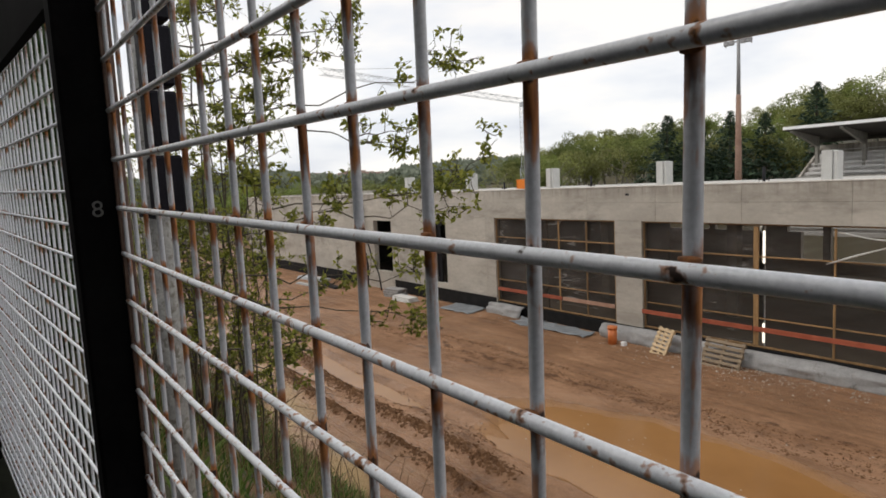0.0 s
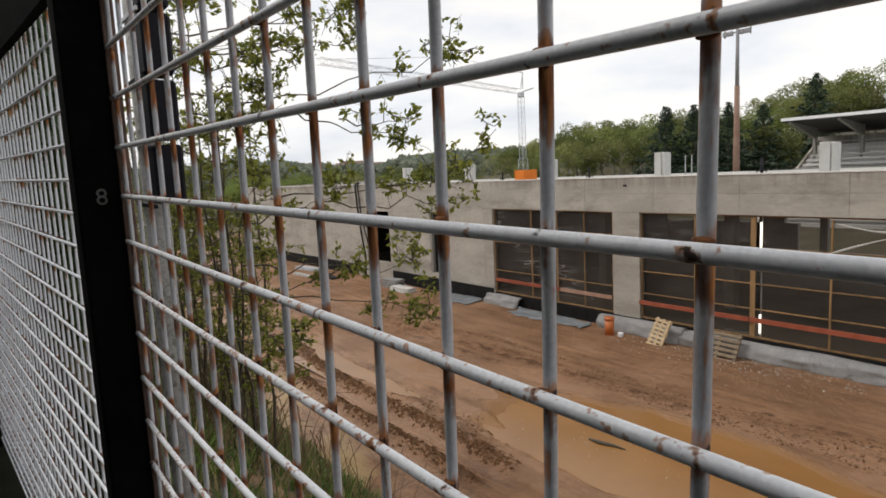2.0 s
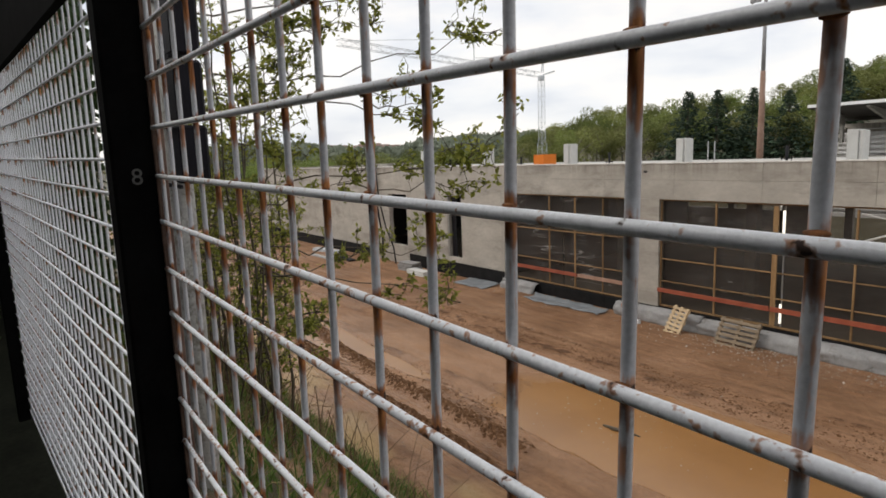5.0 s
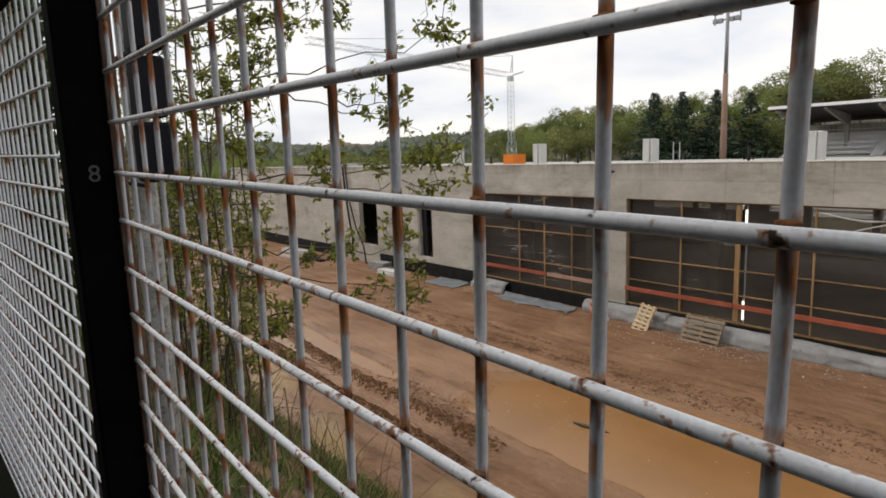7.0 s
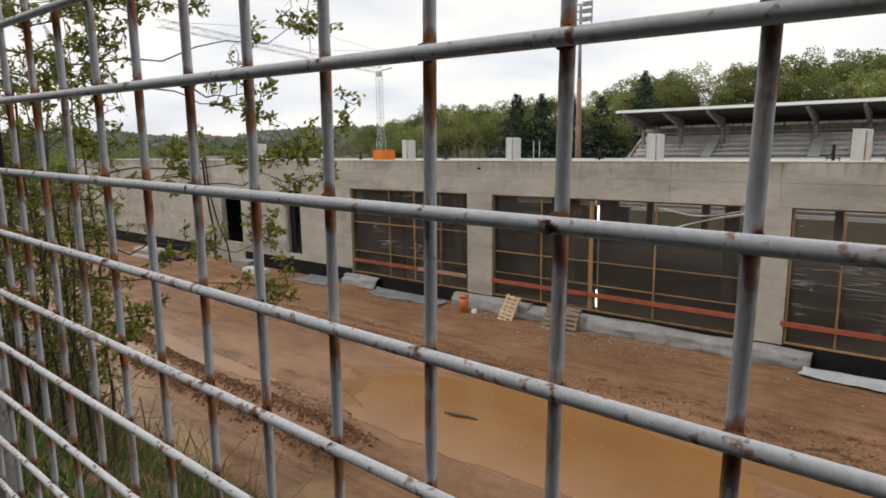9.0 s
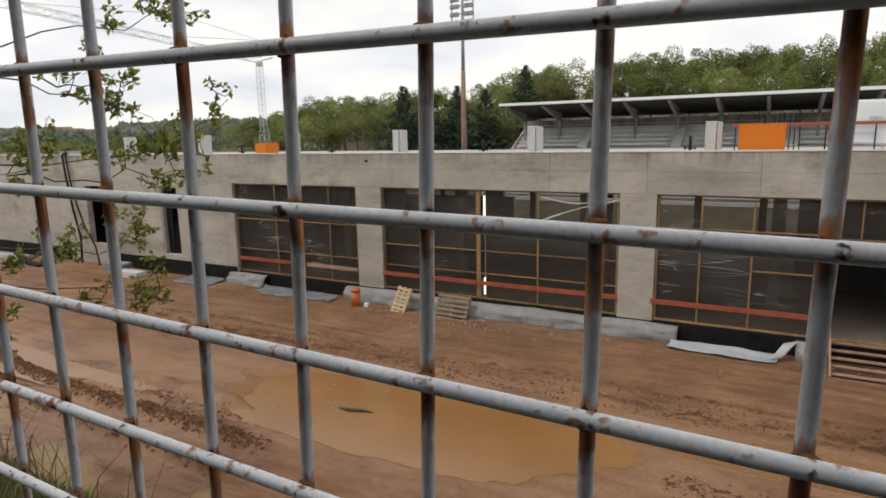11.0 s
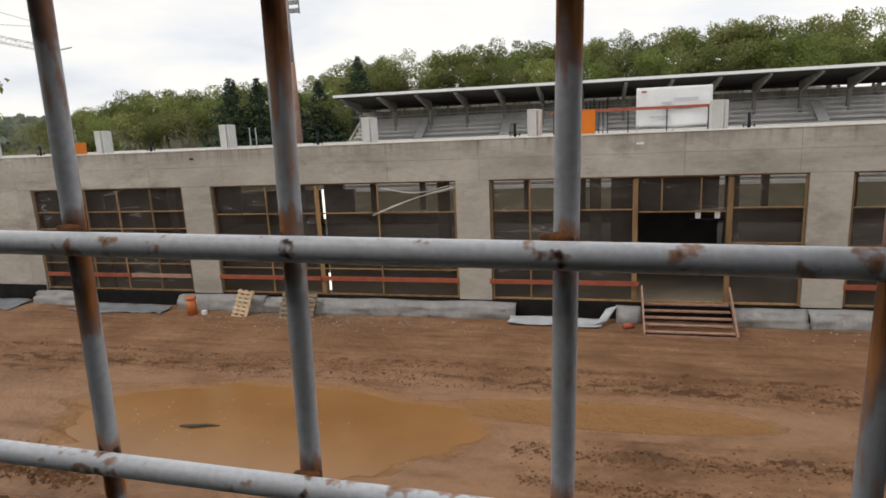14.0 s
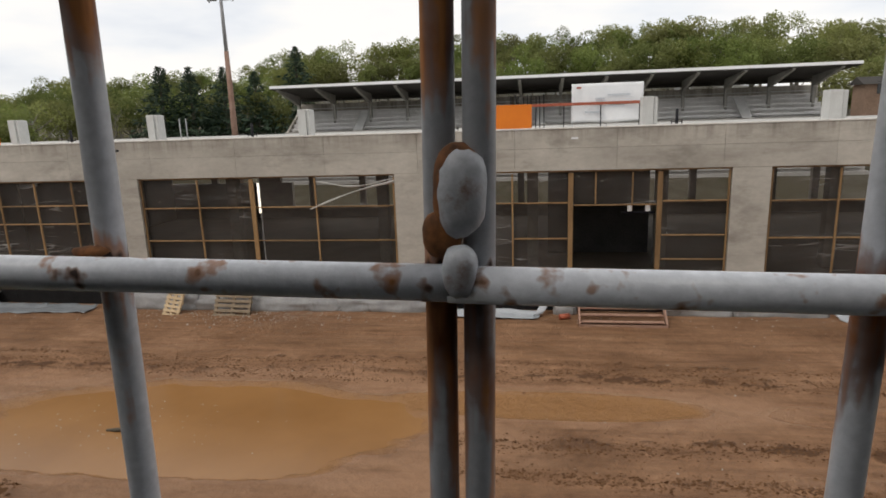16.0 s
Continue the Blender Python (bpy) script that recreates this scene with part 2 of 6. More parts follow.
M_ORANGE = mat("orange_panel", (0.72, 0.18, 0.008), (0.80, 0.22, 0.012), 1.0, 30, 0.5, 0.03, grain_by=0.04)
M_PIPE_O = mat("orange_brown_pipe", (0.55, 0.15, 0.04), (0.68, 0.21, 0.06), 4, 60, 0.45, 0.05)
M_MEMB = mat("grey_drainage_fleece", (0.23, 0.23, 0.23), (0.36, 0.355, 0.35), 2.2, 24, 0.8, 0.2, stain=(1.8, 0.56, 0.70, (0.12, 0.105, 0.09)), depth=0.02, grain_by=0.12)
M_SHEET = mat("blue_grey_membrane_sheet", (0.40, 0.43, 0.46), (0.56, 0.59, 0.62), 2, 40, 0.5, 0.2)
# near black, so the added walls and roofs return hardly any light
M_DARKWALL = mat("light_blocking_boards", (0.008, 0.008, 0.008), (0.02, 0.019, 0.018), 2, 30, 1.0, 0.2, spec=0.05)
# near black: shade on the path is put into its colour
M_PATH = mat("shade_dark_concrete", (0.010, 0.011, 0.008), (0.022, 0.023, 0.016), 2, 30, 1.0, 0.2, spec=0.05)
M_FLOOR = mat("dusty_brown_screed", (0.17, 0.14, 0.105), (0.26, 0.215, 0.165), 0.6, 12, 0.75, 0.1)
M_SHEET_D = mat("dark_membrane_sheet", (0.15, 0.165, 0.18), (0.25, 0.27, 0.285), 2, 40, 0.5, 0.2)
M_BITUM = mat("black_bitumen", (0.008, 0.008, 0.009), (0.02, 0.02, 0.02), 3, 60, 0.7, 0.2, spec=0.15)
M_BLACK = mat("black_plastic", (0.010, 0.010, 0.012), (0.020, 0.020, 0.024), 8, 80, 0.65, 0.1, spec=0.2)
M_WHITE = mat("white_sheet", (0.70, 0.72, 0.74), (0.82, 0.83, 0.84), 1.2, 20, 0.5, 0.05, grain_by=0.04)
# white raised further: light on the roof's upward edge is put into it
M_FASCIA = mat("white_metal_edge_lit", (0.86, 0.87, 0.88), (0.92, 0.92, 0.92), 1.2, 20, 0.35, 0.02, grain_by=0.03)
M_STEEL = mat("galvanised_steel", (0.42, 0.43, 0.44), (0.56, 0.57, 0.58), 6, 60, 0.45, 0.1, metal=0.3)
M_POLE = mat("weathered_zinc_pole", (0.30, 0.30, 0.29), (0.50, 0.50, 0.48), 18, 120, 0.8, 0.5, stain=(25, 0.52, 0.62, (0.20, 0.19, 0.16)), depth=0.003)
M_DARKBOX = mat("dark_violet_plastic", (0.005, 0.005, 0.008), (0.012, 0.011, 0.017), 8, 60, 0.6, 0.15, spec=0.15)
M_MAST = mat("rusty_mast_steel", (0.20, 0.11, 0.075), (0.33, 0.22, 0.17), 0.8, 10, 0.8, 0.2)
M_MAST_G = mat("grey_mast_steel", (0.28, 0.28, 0.29), (0.40, 0.40, 0.41), 0.8, 10, 0.7, 0.1)
M_CRANE = mat("pale_crane_paint", (0.52, 0.56, 0.60), (0.64, 0.67, 0.70), 1.0, 10, 0.5, 0.05)
# near black: the shade under the stand's roof is put into the colour
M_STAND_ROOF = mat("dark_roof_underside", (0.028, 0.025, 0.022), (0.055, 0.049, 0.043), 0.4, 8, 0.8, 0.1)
M_STAND_STEP = mat("stand_concrete", (0.56, 0.545, 0.53), (0.72, 0.705, 0.69), 0.5, 8, 0.85, 0.1, spread=0.07, stain=(0.6, 0.60, 0.75, (0.42, 0.38, 0.36)), grain_by=0.1)
M_BARK = mat("grey_bark", (0.06, 0.05, 0.035), (0.12, 0.10, 0.075), 20, 120, 0.9, 0.4, depth=0.004)
M_TRUNK = mat("pale_beech_bark", (0.15, 0.135, 0.11), (0.30, 0.28, 0.24), 3, 20, 0.9, 0.2)
M_BRICK = mat("warm_render", (0.20, 0.13, 0.09), (0.30, 0.20, 0.145), 0.5, 8, 0.9, 0.1)
M_PLASTER = mat("white_plaster", (0.68, 0.67, 0.64), (0.80, 0.79, 0.76), 0.4, 8, 0.85, 0.05)
# red tiles dulled: the haze before the far houses is in the colour
M_ROOFTILE = mat("red_roof_tiles_haze", (0.17, 0.11, 0.09), (0.24, 0.16, 0.13), 0.8, 8, 0.8, 0.1)
M_DEBRIS = mat("pale_rubble", (0.30, 0.25, 0.20), (0.55, 0.50, 0.44), 30, 90, 0.85, 0.2)
M_GLASS = mat("dark_window_glass", (0.02, 0.022, 0.025), (0.04, 0.042, 0.045), 1, 10, 0.08, 0.0)


def leaf_material(name, a, b, spread=0.3, trans=0.35, rough=0.55, other=None):
    m = bpy.data.materials.new(name)
    m.use_nodes = True
    n, l = m.node_tree.nodes, m.node_tree.links
    bs = n["Principled BSDF"]
    geo = n.new("ShaderNodeNewGeometry")
    oi = n.new("ShaderNodeObjectInfo")
    rp = ramp(n, [(0.0, a), (1.0, b)])
    l.new(geo.outputs["Random Per Island"], rp.inputs["Fac"])
    mr = node(n, "ShaderNodeMapRange", **{"To Min": 1 - spread, "To Max": 1 + spread})
    l.new(oi.outputs["Random"], mr.inputs["Value"])
    sv = n.new("ShaderNodeVectorMath")
    sv.operation = "SCALE"
    col = rp.outputs["Color"]
    if other:
        # some whole trees lean towards another tint
        k1 = n.new("ShaderNodeMath")
        k1.operation = "MULTIPLY"
        k1.inputs[1].default_value = 7.3
        l.new(oi.outputs["Random"], k1.inputs[0])
        k2 = n.new("ShaderNodeMath")
        k2.operation = "FRACT"
        l.new(k1.outputs[0], k2.inputs[0])
        om = n.new("ShaderNodeMix")
        om.data_type = "RGBA"
        om.inputs["B"].default_value = (*other, 1)
        l.new(k2.outputs[0], om.inputs["Factor"])
        l.new(col, om.inputs["A"])
        col = om.outputs["Result"]
    l.new(col, sv.inputs[0])
    l.new(mr.outputs["Result"], sv.inputs["Scale"])
    l.new(sv.outputs["Vector"], bs.inputs["Base Color"])
    bs.inputs["Roughness"].default_value = rough
    bs.inputs["Specular IOR Level"].default_value = 0.2
    tr = n.new("ShaderNodeBsdfTranslucent")
    l.new(sv.outputs["Vector"], tr.inputs["Color"])
    mx = node(n, "ShaderNodeMixShader", Fac=trans)
    l.new(bs.outputs[0], mx.inputs[1])
    l.new(tr.outputs[0], mx.inputs[2])
    l.new(mx.outputs[0], n["Material Output"].inputs["Surface"])
    return m


M_LEAF = leaf_material("spring_leaf", (0.12, 0.15, 0.024), (0.40, 0.41, 0.09), 0.1, 0.5)
M_IVY = leaf_material("ivy_leaf", (0.02, 0.04, 0.012), (0.05, 0.085, 0.03), 0.1, 0.2)
M_GRASS = leaf_material("bank_grass", (0.045, 0.095, 0.018), (0.16, 0.23, 0.055), 0.1, 0.35)
M_DRY = leaf_material("dry_straw", (0.20, 0.15, 0.07), (0.38, 0.29, 0.14), 0.1, 0.2)
M_CROWN = leaf_material("broadleaf_crown", (0.135, 0.185, 0.05), (0.225, 0.28, 0.08), 0.34, 0.45, other=(0.19, 0.21, 0.075))
M_CROWN_Y = leaf_material("fresh_broadleaf_crown", (0.18, 0.21, 0.06), (0.28, 0.31, 0.10), 0.35, 0.4, other=(0.21, 0.21, 0.085))
# greyed and blued: distance haze is put into the leaf colour
M_FAR = leaf_material("distant_crowns_haze", (0.16, 0.19, 0.14), (0.25, 0.28, 0.215), 0.1, 0.3)
M_NEEDLE = leaf_material("spruce_needles", (0.022, 0.042, 0.028), (0.06, 0.092, 0.054), 0.25, 0.1)

# plastic sheeting: thin, slightly milky, glossy
M_FOIL = bpy.data.materials.new("plastic_sheeting")
M_FOIL.use_nodes = True
n_, l_ = M_FOIL.node_tree.nodes, M_FOIL.node_tree.links
f_bs = n_["Principled BSDF"]
f_bs.inputs["Base Color"].default_value = (0.13, 0.13, 0.13, 1)
f_bs.inputs["Roughness"].default_value = 0.16
f_co = n_.new("ShaderNodeTexCoord")
f_mp = n_.new("ShaderNodeMapping")
f_mp.inputs["Scale"].default_value = (0.7, 1, 2.6)
f_no = node(n_, "ShaderNodeTexNoise", Scale=2.2, Detail=5.0, Roughness=0.6, Distortion=1.4)
l_.new(f_co.outputs["Object"], f_mp.inputs["Vector"])
l_.new(f_mp.outputs["Vector"], f_no.inputs["Vector"])
f_bp = node(n_, "ShaderNodeBump", Strength=0.35, Distance=0.08)
l_.new(f_no.outputs["Fac"], f_bp.inputs["Height"])
l_.new(f_bp.outputs["Normal"], f_bs.inputs["Normal"])
f_big = node(n_, "ShaderNodeTexNoise", Scale=0.55, Detail=3.0, Roughness=0.5)
l_.new(f_co.outputs["Object"], f_big.inputs["Vector"])
f_sum = None
for f_turn, f_scale, f_seed in ((34, 1.1, 0.0), (-27, 0.9, 7.3), (8, 0.8, 3.1)):
    # creases pulled tight between the battens; their sky glints are put into the colour
    f_cm = n_.new("ShaderNodeMapping")
    f_cm.inputs["Scale"].default_value = (0.30, 1, 3.2)
    f_cm.inputs["Rotation"].default_value = (0, radians(f_turn), 0)
    f_cm.inputs["Location"].default_value = (f_seed, 0, f_seed)
    f_cn = node(n_, "ShaderNodeTexNoise", Scale=f_scale, Detail=1.2, Roughness=0.4, Distortion=0.15)
    l_.new(f_co.outputs["Object"], f_cm.inputs["Vector"])
    l_.new(f_cm.outputs["Vector"], f_cn.inputs["Vector"])
    f_ln = ramp(n_, [(0.0, (0, 0, 0)), (0.566, (0, 0, 0)), (0.576, (1, 1, 1)), (0.592, (0.2, 0.2, 0.2)), (0.64, (0, 0, 0))])
    l_.new(f_cn.outputs["Fac"], f_ln.inputs["Fac"])
    f_ad = n_.new("ShaderNodeMath")
    f_ad.operation = "ADD"
    l_.new(f_ln.outputs["Color"], f_ad.inputs[0])
    if f_sum is not None:
        l_.new(f_sum, f_ad.inputs[1])
    else:
        f_ad.inputs[1].default_value = 0.0
    f_sum = f_ad.outputs[0]
f_pat = node(n_, "ShaderNodeMapRange", **{"From Min": 0.42, "From Max": 0.62, "To Min": 0.02, "To Max": 0.16})
l_.new(f_big.outputs["Fac"], f_pat.inputs["Value"])
f_mul = n_.new("ShaderNodeMath")
f_mul.operation = "MULTIPLY"
l_.new(f_sum, f_mul.inputs[0])
l_.new(f_pat.outputs["Result"], f_mul.inputs[1])
f_dust = node(n_, "ShaderNodeMapRange", **{"From Min": 0.3, "From Max": 0.7, "To Min": 0.32, "To Max": 0.44})
l_.new(f_big.outputs["Fac"], f_dust.inputs["Value"])
f_all = n_.new("ShaderNodeMath")
f_all.operation = "ADD"
l_.new(f_mul.outputs[0], f_all.inputs[0])
l_.new(f_dust.outputs["Result"], f_all.inputs[1])
f_cr = ramp(n_, [(0.0, (0, 0, 0)), (1.0, (1, 1, 1))])
l_.new(f_all.outputs[0], f_cr.inputs["Fac"])
f_cc = ramp(n_, [(0.32, (0.080, 0.069, 0.062)), (0.45, (0.125, 0.112, 0.102)), (0.62, (0.42, 0.41, 0.40))])
l_.new(f_cr.outputs["Color"], f_cc.inputs["Fac"])
l_.new(f_cc.outputs["Color"], f_bs.inputs["Base Color"])
f_tr = n_.new("ShaderNodeBsdfTransparent")
f_tr.inputs["Color"].default_value = (0.70, 0.69, 0.67, 1)
f_mx = node(n_, "ShaderNodeMixShader", Fac=0.42)
l_.new(f_cr.outputs["Color"], f_mx.inputs["Fac"])
l_.new(f_tr.outputs[0], f_mx.inputs[1])
l_.new(f_bs.outputs[0], f_mx.inputs[2])
l_.new(f_mx.outputs[0], n_["Material Output"].inputs["Surface"])

# muddy water
M_WATER = bpy.data.materials.new("muddy_water")
M_WATER.use_nodes = True
n_, l_ = M_WATER.node_tree.nodes, M_WATER.node_tree.links
n_["Principled BSDF"].inputs["Roughness"].default_value = 0.20
w_co2 = n_.new("ShaderNodeTexCoord")
w_n2 = node(n_, "ShaderNodeTexNoise", Scale=0.5, Detail=5.0)
w_r2 = ramp(n_, [(0.35, (0.262, 0.125, 0.041)), (0.65, (0.315, 0.157, 0.056))])
l_.new(w_co2.outputs["Object"], w_n2.inputs["Vector"])
l_.new(w_n2.outputs["Fac"], w_r2.inputs["Fac"])
l_.new(w_r2.outputs["Color"], n_["Principled BSDF"].inputs["Base Color"])
w_n3 = node(n_, "ShaderNodeTexNoise", Scale=14.0, Detail=3.0)
l_.new(w_co2.outputs["Object"], w_n3.inputs["Vector"])
w_b3 = node(n_, "ShaderNodeBump", Strength=0.05, Distance=0.01)
l_.new(w_n3.outputs["Fac"], w_b3.inputs["Height"])
l_.new(w_b3.outputs["Normal"], n_["Principled BSDF"].inputs["Normal"])

# ground: mud, churned dark clods, sandy and grassy parts, by the mesh's own fields
M_MUD = bpy.data.materials.new("muddy_ground")
M_MUD.use_nodes = True
n_, l_ = M_MUD.node_tree.nodes, M_MUD.node_tree.links
g_bs = n_["Principled BSDF"]
g_co = n_.new("ShaderNodeTexCoord")
g_big = node(n_, "ShaderNodeTexNoise", Scale=0.45, Detail=7.0, Roughness=0.62)
g_mid = node(n_, "ShaderNodeTexNoise", Scale=5.0, Detail=6.0, Roughness=0.65)
g_fin = node(n_, "ShaderNodeTexNoise", Scale=38.0, Detail=4.0, Roughness=0.7)
for q in (g_big, g_mid, g_fin):
    l_.new(g_co.outputs["Object"], q.inputs["Vector"])
g_r1 = ramp(n_, [(0.3, (0.198, 0.104, 0.053)), (0.5, (0.274, 0.149, 0.080)), (0.7, (0.362, 0.210, 0.122))])
l_.new(g_big.outputs["Fac"], g_r1.inputs["Fac"])
g_r2 = ramp(n_, [(0.3, (0.80, 0.78, 0.76)), (0.7, (1.14, 1.14, 1.14))])
l_.new(g_mid.outputs["Fac"], g_r2.inputs["Fac"])
g_m1 = n_.new("ShaderNodeMix")
g_m1.data_type, g_m1.blend_type = "RGBA", "MULTIPLY"
g_m1.inputs["Factor"].default_value = 1
l_.new(g_r1.outputs["Color"], g_m1.inputs["A"])
l_.new(g_r2.outputs["Color"], g_m1.inputs["B"])
g_col = g_m1.outputs["Result"]
g_mp = n_.new("ShaderNodeMapping")
g_mp.inputs["Scale"].default_value = (0.22, 2.1, 1.0)
g_mp.inputs["Rotation"].default_value = (0, 0, radians(1.5))
g_trk = node(n_, "ShaderNodeTexNoise", Scale=1.6, Detail=8.0, Roughness=0.68, Distortion=0.25)
l_.new(g_co.outputs["Object"], g_mp.inputs["Vector"])
l_.new(g_mp.outputs["Vector"], g_trk.inputs["Vector"])
g_r3 = ramp(n_, [(0.32, (0.62, 0.55, 0.49)), (0.44, (0.92, 0.89, 0.86)), (0.52, (1.02, 1.01, 1.0)), (0.66, (1.22, 1.21, 1.20))])
l_.new(g_trk.outputs["Fac"], g_r3.inputs["Fac"])
g_m2 = n_.new("ShaderNodeMix")
g_m2.data_type, g_m2.blend_type = "RGBA", "MULTIPLY"
g_m2.inputs["Factor"].default_value = 1
l_.new(g_col, g_m2.inputs["A"])
l_.new(g_r3.outputs["Color"], g_m2.inputs["B"])
g_col = g_m2.outputs["Result"]
for field, tint in (("clod", (0.095, 0.043, 0.018)), ("silt", (0.385, 0.220, 0.128)), ("shore", (0.325, 0.163, 0.062)), ("sand", (0.44, 0.31, 0.15)), ("green", (0.075, 0.064, 0.03))):
    g_at = n_.new("ShaderNodeAttribute")
    g_at.attribute_name = field
    g_mx = n_.new("ShaderNodeMix")
    g_mx.data_type = "RGBA"
    g_mx.inputs["B"].default_value = (*tint, 1)
    if field in ("clod", "silt", "shore"):
        # broken up into crumbs by the finer grain
        g_a1 = n_.new("ShaderNodeMath")
        g_a1.operation = "MULTIPLY_ADD"
        g_a1.inputs[1].default_value = 1.5 if field == "clod" else 0.5
        l_.new(g_mid.outputs["Fac"], g_a1.inputs[0])
        l_.new(g_at.outputs["Fac"], g_a1.inputs[2])
        g_a2 = n_.new("ShaderNodeMath")
        g_a2.operation = "MULTIPLY_ADD"
        g_a2.inputs[1].default_value = 1.3 if field == "clod" else 0.3
        l_.new(g_fin.outputs["Fac"], g_a2.inputs[0])
        l_.new(g_a1.outputs[0], g_a2.inputs[2])
        base = 1.4 if field == "clod" else 0.4
        g_cl = node(n_, "ShaderNodeMapRange", **{"From Min": base + (0.36 if field == "clod" else 0.15), "From Max": base + (0.62 if field == "clod" else 0.95), "To Max": 0.9})
        l_.new(g_a2.outputs[0], g_cl.inputs["Value"])
        l_.new(g_cl.outputs["Result"], g_mx.inputs["Factor"])
    else:
        l_.new(g_at.outputs["Fac"], g_mx.inputs["Factor"])
    l_.new(g_col, g_mx.inputs["A"])
    g_col = g_mx.outputs["Result"]
l_.new(g_col, g_bs.inputs["Base Color"])
g_at = n_.new("ShaderNodeAttribute")
g_at.attribute_name = "wet"
g_bs.inputs["Specular IOR Level"].default_value = 0.35
g_rr = node(n_, "ShaderNodeMapRange", **{"To Min": 0.8, "To Max": 0.16})
l_.new(g_at.outputs["Fac"], g_rr.inputs["Value"])
l_.new(g_rr.outputs["Result"], g_bs.inputs["Roughness"])
g_bp = node(n_, "ShaderNodeBump", Strength=0.8, Distance=0.03)
l_.new(g_fin.outputs["Fac"], g_bp.inputs["Height"])
g_bq = node(n_, "ShaderNodeBump", Strength=0.8, Distance=0.10)
l_.new(g_mid.outputs["Fac"], g_bq.inputs["Height"])
l_.new(g_bp.outputs["Normal"], g_bq.inputs["Normal"])
l_.new(g_bq.outputs["Normal"], g_bs.inputs["Normal"])


# ---- mesh helpers ----
def empty(name, m=None):
    ob = new(name)
    if m is not None:
        ob.matrix_world = m
    return ob


def finish(me, material, smooth=False):
    me.materials.append(material)
    if smooth:
        me.polygons.foreach_set("use_smooth", [True] * len(me.polygons))
    return me


def part(name, bm, material, parent=None, label="", smooth=False, m=None):
    me = bpy.data.meshes.new(name)
    bmesh.ops.recalc_face_normals(bm, faces=bm.faces[:])
    bm.to_mesh(me)
    bm.free()
    ob = new(name, finish(me, material, smooth))
    ob.parent = parent
    if m is not None:
        ob.matrix_local = m
    return tagged(ob, label)


def place(name, me, parent, m, label=""):
    ob = new(name, me)
    ob.parent = parent
    ob.matrix_local = m
    return tagged(ob, label)


def box(bm, x0, x1, y0, y1, z0, z1, bevel=0.0):
    r = bmesh.ops.create_cube(bm, size=1)
    bmesh.ops.transform(bm, verts=r["verts"], matrix=Matrix.Translation(((x0 + x1) / 2, (y0 + y1) / 2, (z0 + z1) / 2)) @ Matrix.Diagonal((x1 - x0, y1 - y0, z1 - z0, 1)))
    if bevel:
        edges = {e for v in r["verts"] for e in v.link_edges}
        bmesh.ops.bevel(bm, geom=list(edges), offset=bevel, segments=1, affect="EDGES")
    return bm


def solid(*dims, bevel=0.0):
    return box(bmesh.new(), *dims, bevel=bevel)


def rod(bm, a, b, r0, r1=None, seg=12, caps=True):
    a, b = Vector(a), Vector(b)
    r1 = r0 if r1 is None else r1
    q = (b - a).to_track_quat("Z", "Y").to_matrix()
    rings = []
    for p, r in ((a, r0), (b, r1)):
        rings.append([bm.verts.new(p + q @ Vector((r * math.cos(k * math.tau / seg), r * math.sin(k * math.tau / seg), 0))) for k in range(seg)])
    for k in range(seg):
        bm.faces.new((rings[0][k], rings[0][(k + 1) % seg], rings[1][(k + 1) % seg], rings[1][k]))
    if caps:
        bm.faces.new(rings[0][::-1])
        bm.faces.new(rings[1])
    return bm


def tube(bm, pts, radii, seg=7):
    """A tapered tube along a polyline."""
    rings = []
    for i, p in enumerate(pts):
        d = (Vector(pts[min(i + 1, len(pts) - 1)]) - Vector(pts[max(i - 1, 0)])).normalized()
        q = d.to_track_quat("Z", "Y").to_matrix()
        rings.append([bm.verts.new(Vector(p) + q @ Vector((radii[i] * math.cos(k * math.tau / seg), radii[i] * math.sin(k * math.tau / seg), 0))) for k in range(seg)])
    for a, b in zip(rings, rings[1:]):
        for k in range(seg):
            bm.faces.new((a[k], a[(k + 1) % seg], b[(k + 1) % seg], b[k]))
    bm.faces.new(rings[0][::-1])
    bm.faces.new(rings[-1])
    return bm


def beam(bm, a, b, w, h):
    """A squared timber from a to b, w across and h high."""
    a, b = Vector(a), Vector(b)
    d = b - a
    r = bmesh.ops.create_cube(bm, size=1)
    q = d.to_track_quat("X", "Z").to_matrix().to_4x4()
    bmesh.ops.transform(bm, verts=r["verts"], matrix=Matrix.Translation((a + b) / 2) @ q @ Matrix.Diagonal((d.length, w, h, 1)))
    return bm


def mesh_from(name, verts, faces, material, smooth=False):
    me = bpy.data.meshes.new(name)
    me.from_pydata(verts, [], faces)
    me.update()
    return finish(me, material, smooth)


def leaf_cards(rng, centres, size, aspect=0.55, droop=0.0):
    """Small folded leaves at the given places, turned at random."""
    n = len(centres)
    c = np.asarray(centres, float)
    d = rng.normal(size=(n, 3))
    d[:, 2] -= droop
    d /= np.linalg.norm(d, axis=1)[:, None]
    u = np.cross(d, rng.normal(size=(n, 3)))
    u /= np.linalg.norm(u, axis=1)[:, None] + 1e-9
    w = np.cross(d, u)
    s = (size * rng.uniform(0.6, 1.25, n))[:, None]
    v = np.stack([c, c + d * s * 0.5 + u * s * aspect * 0.5 + w * s * 0.08, c + d * s, c + d * s * 0.5 - u * s * aspect * 0.5 + w * s * 0.08], 1).reshape(-1, 3)
    f = np.arange(4 * n).reshape(n, 4)
    return v.tolist(), f.tolist()


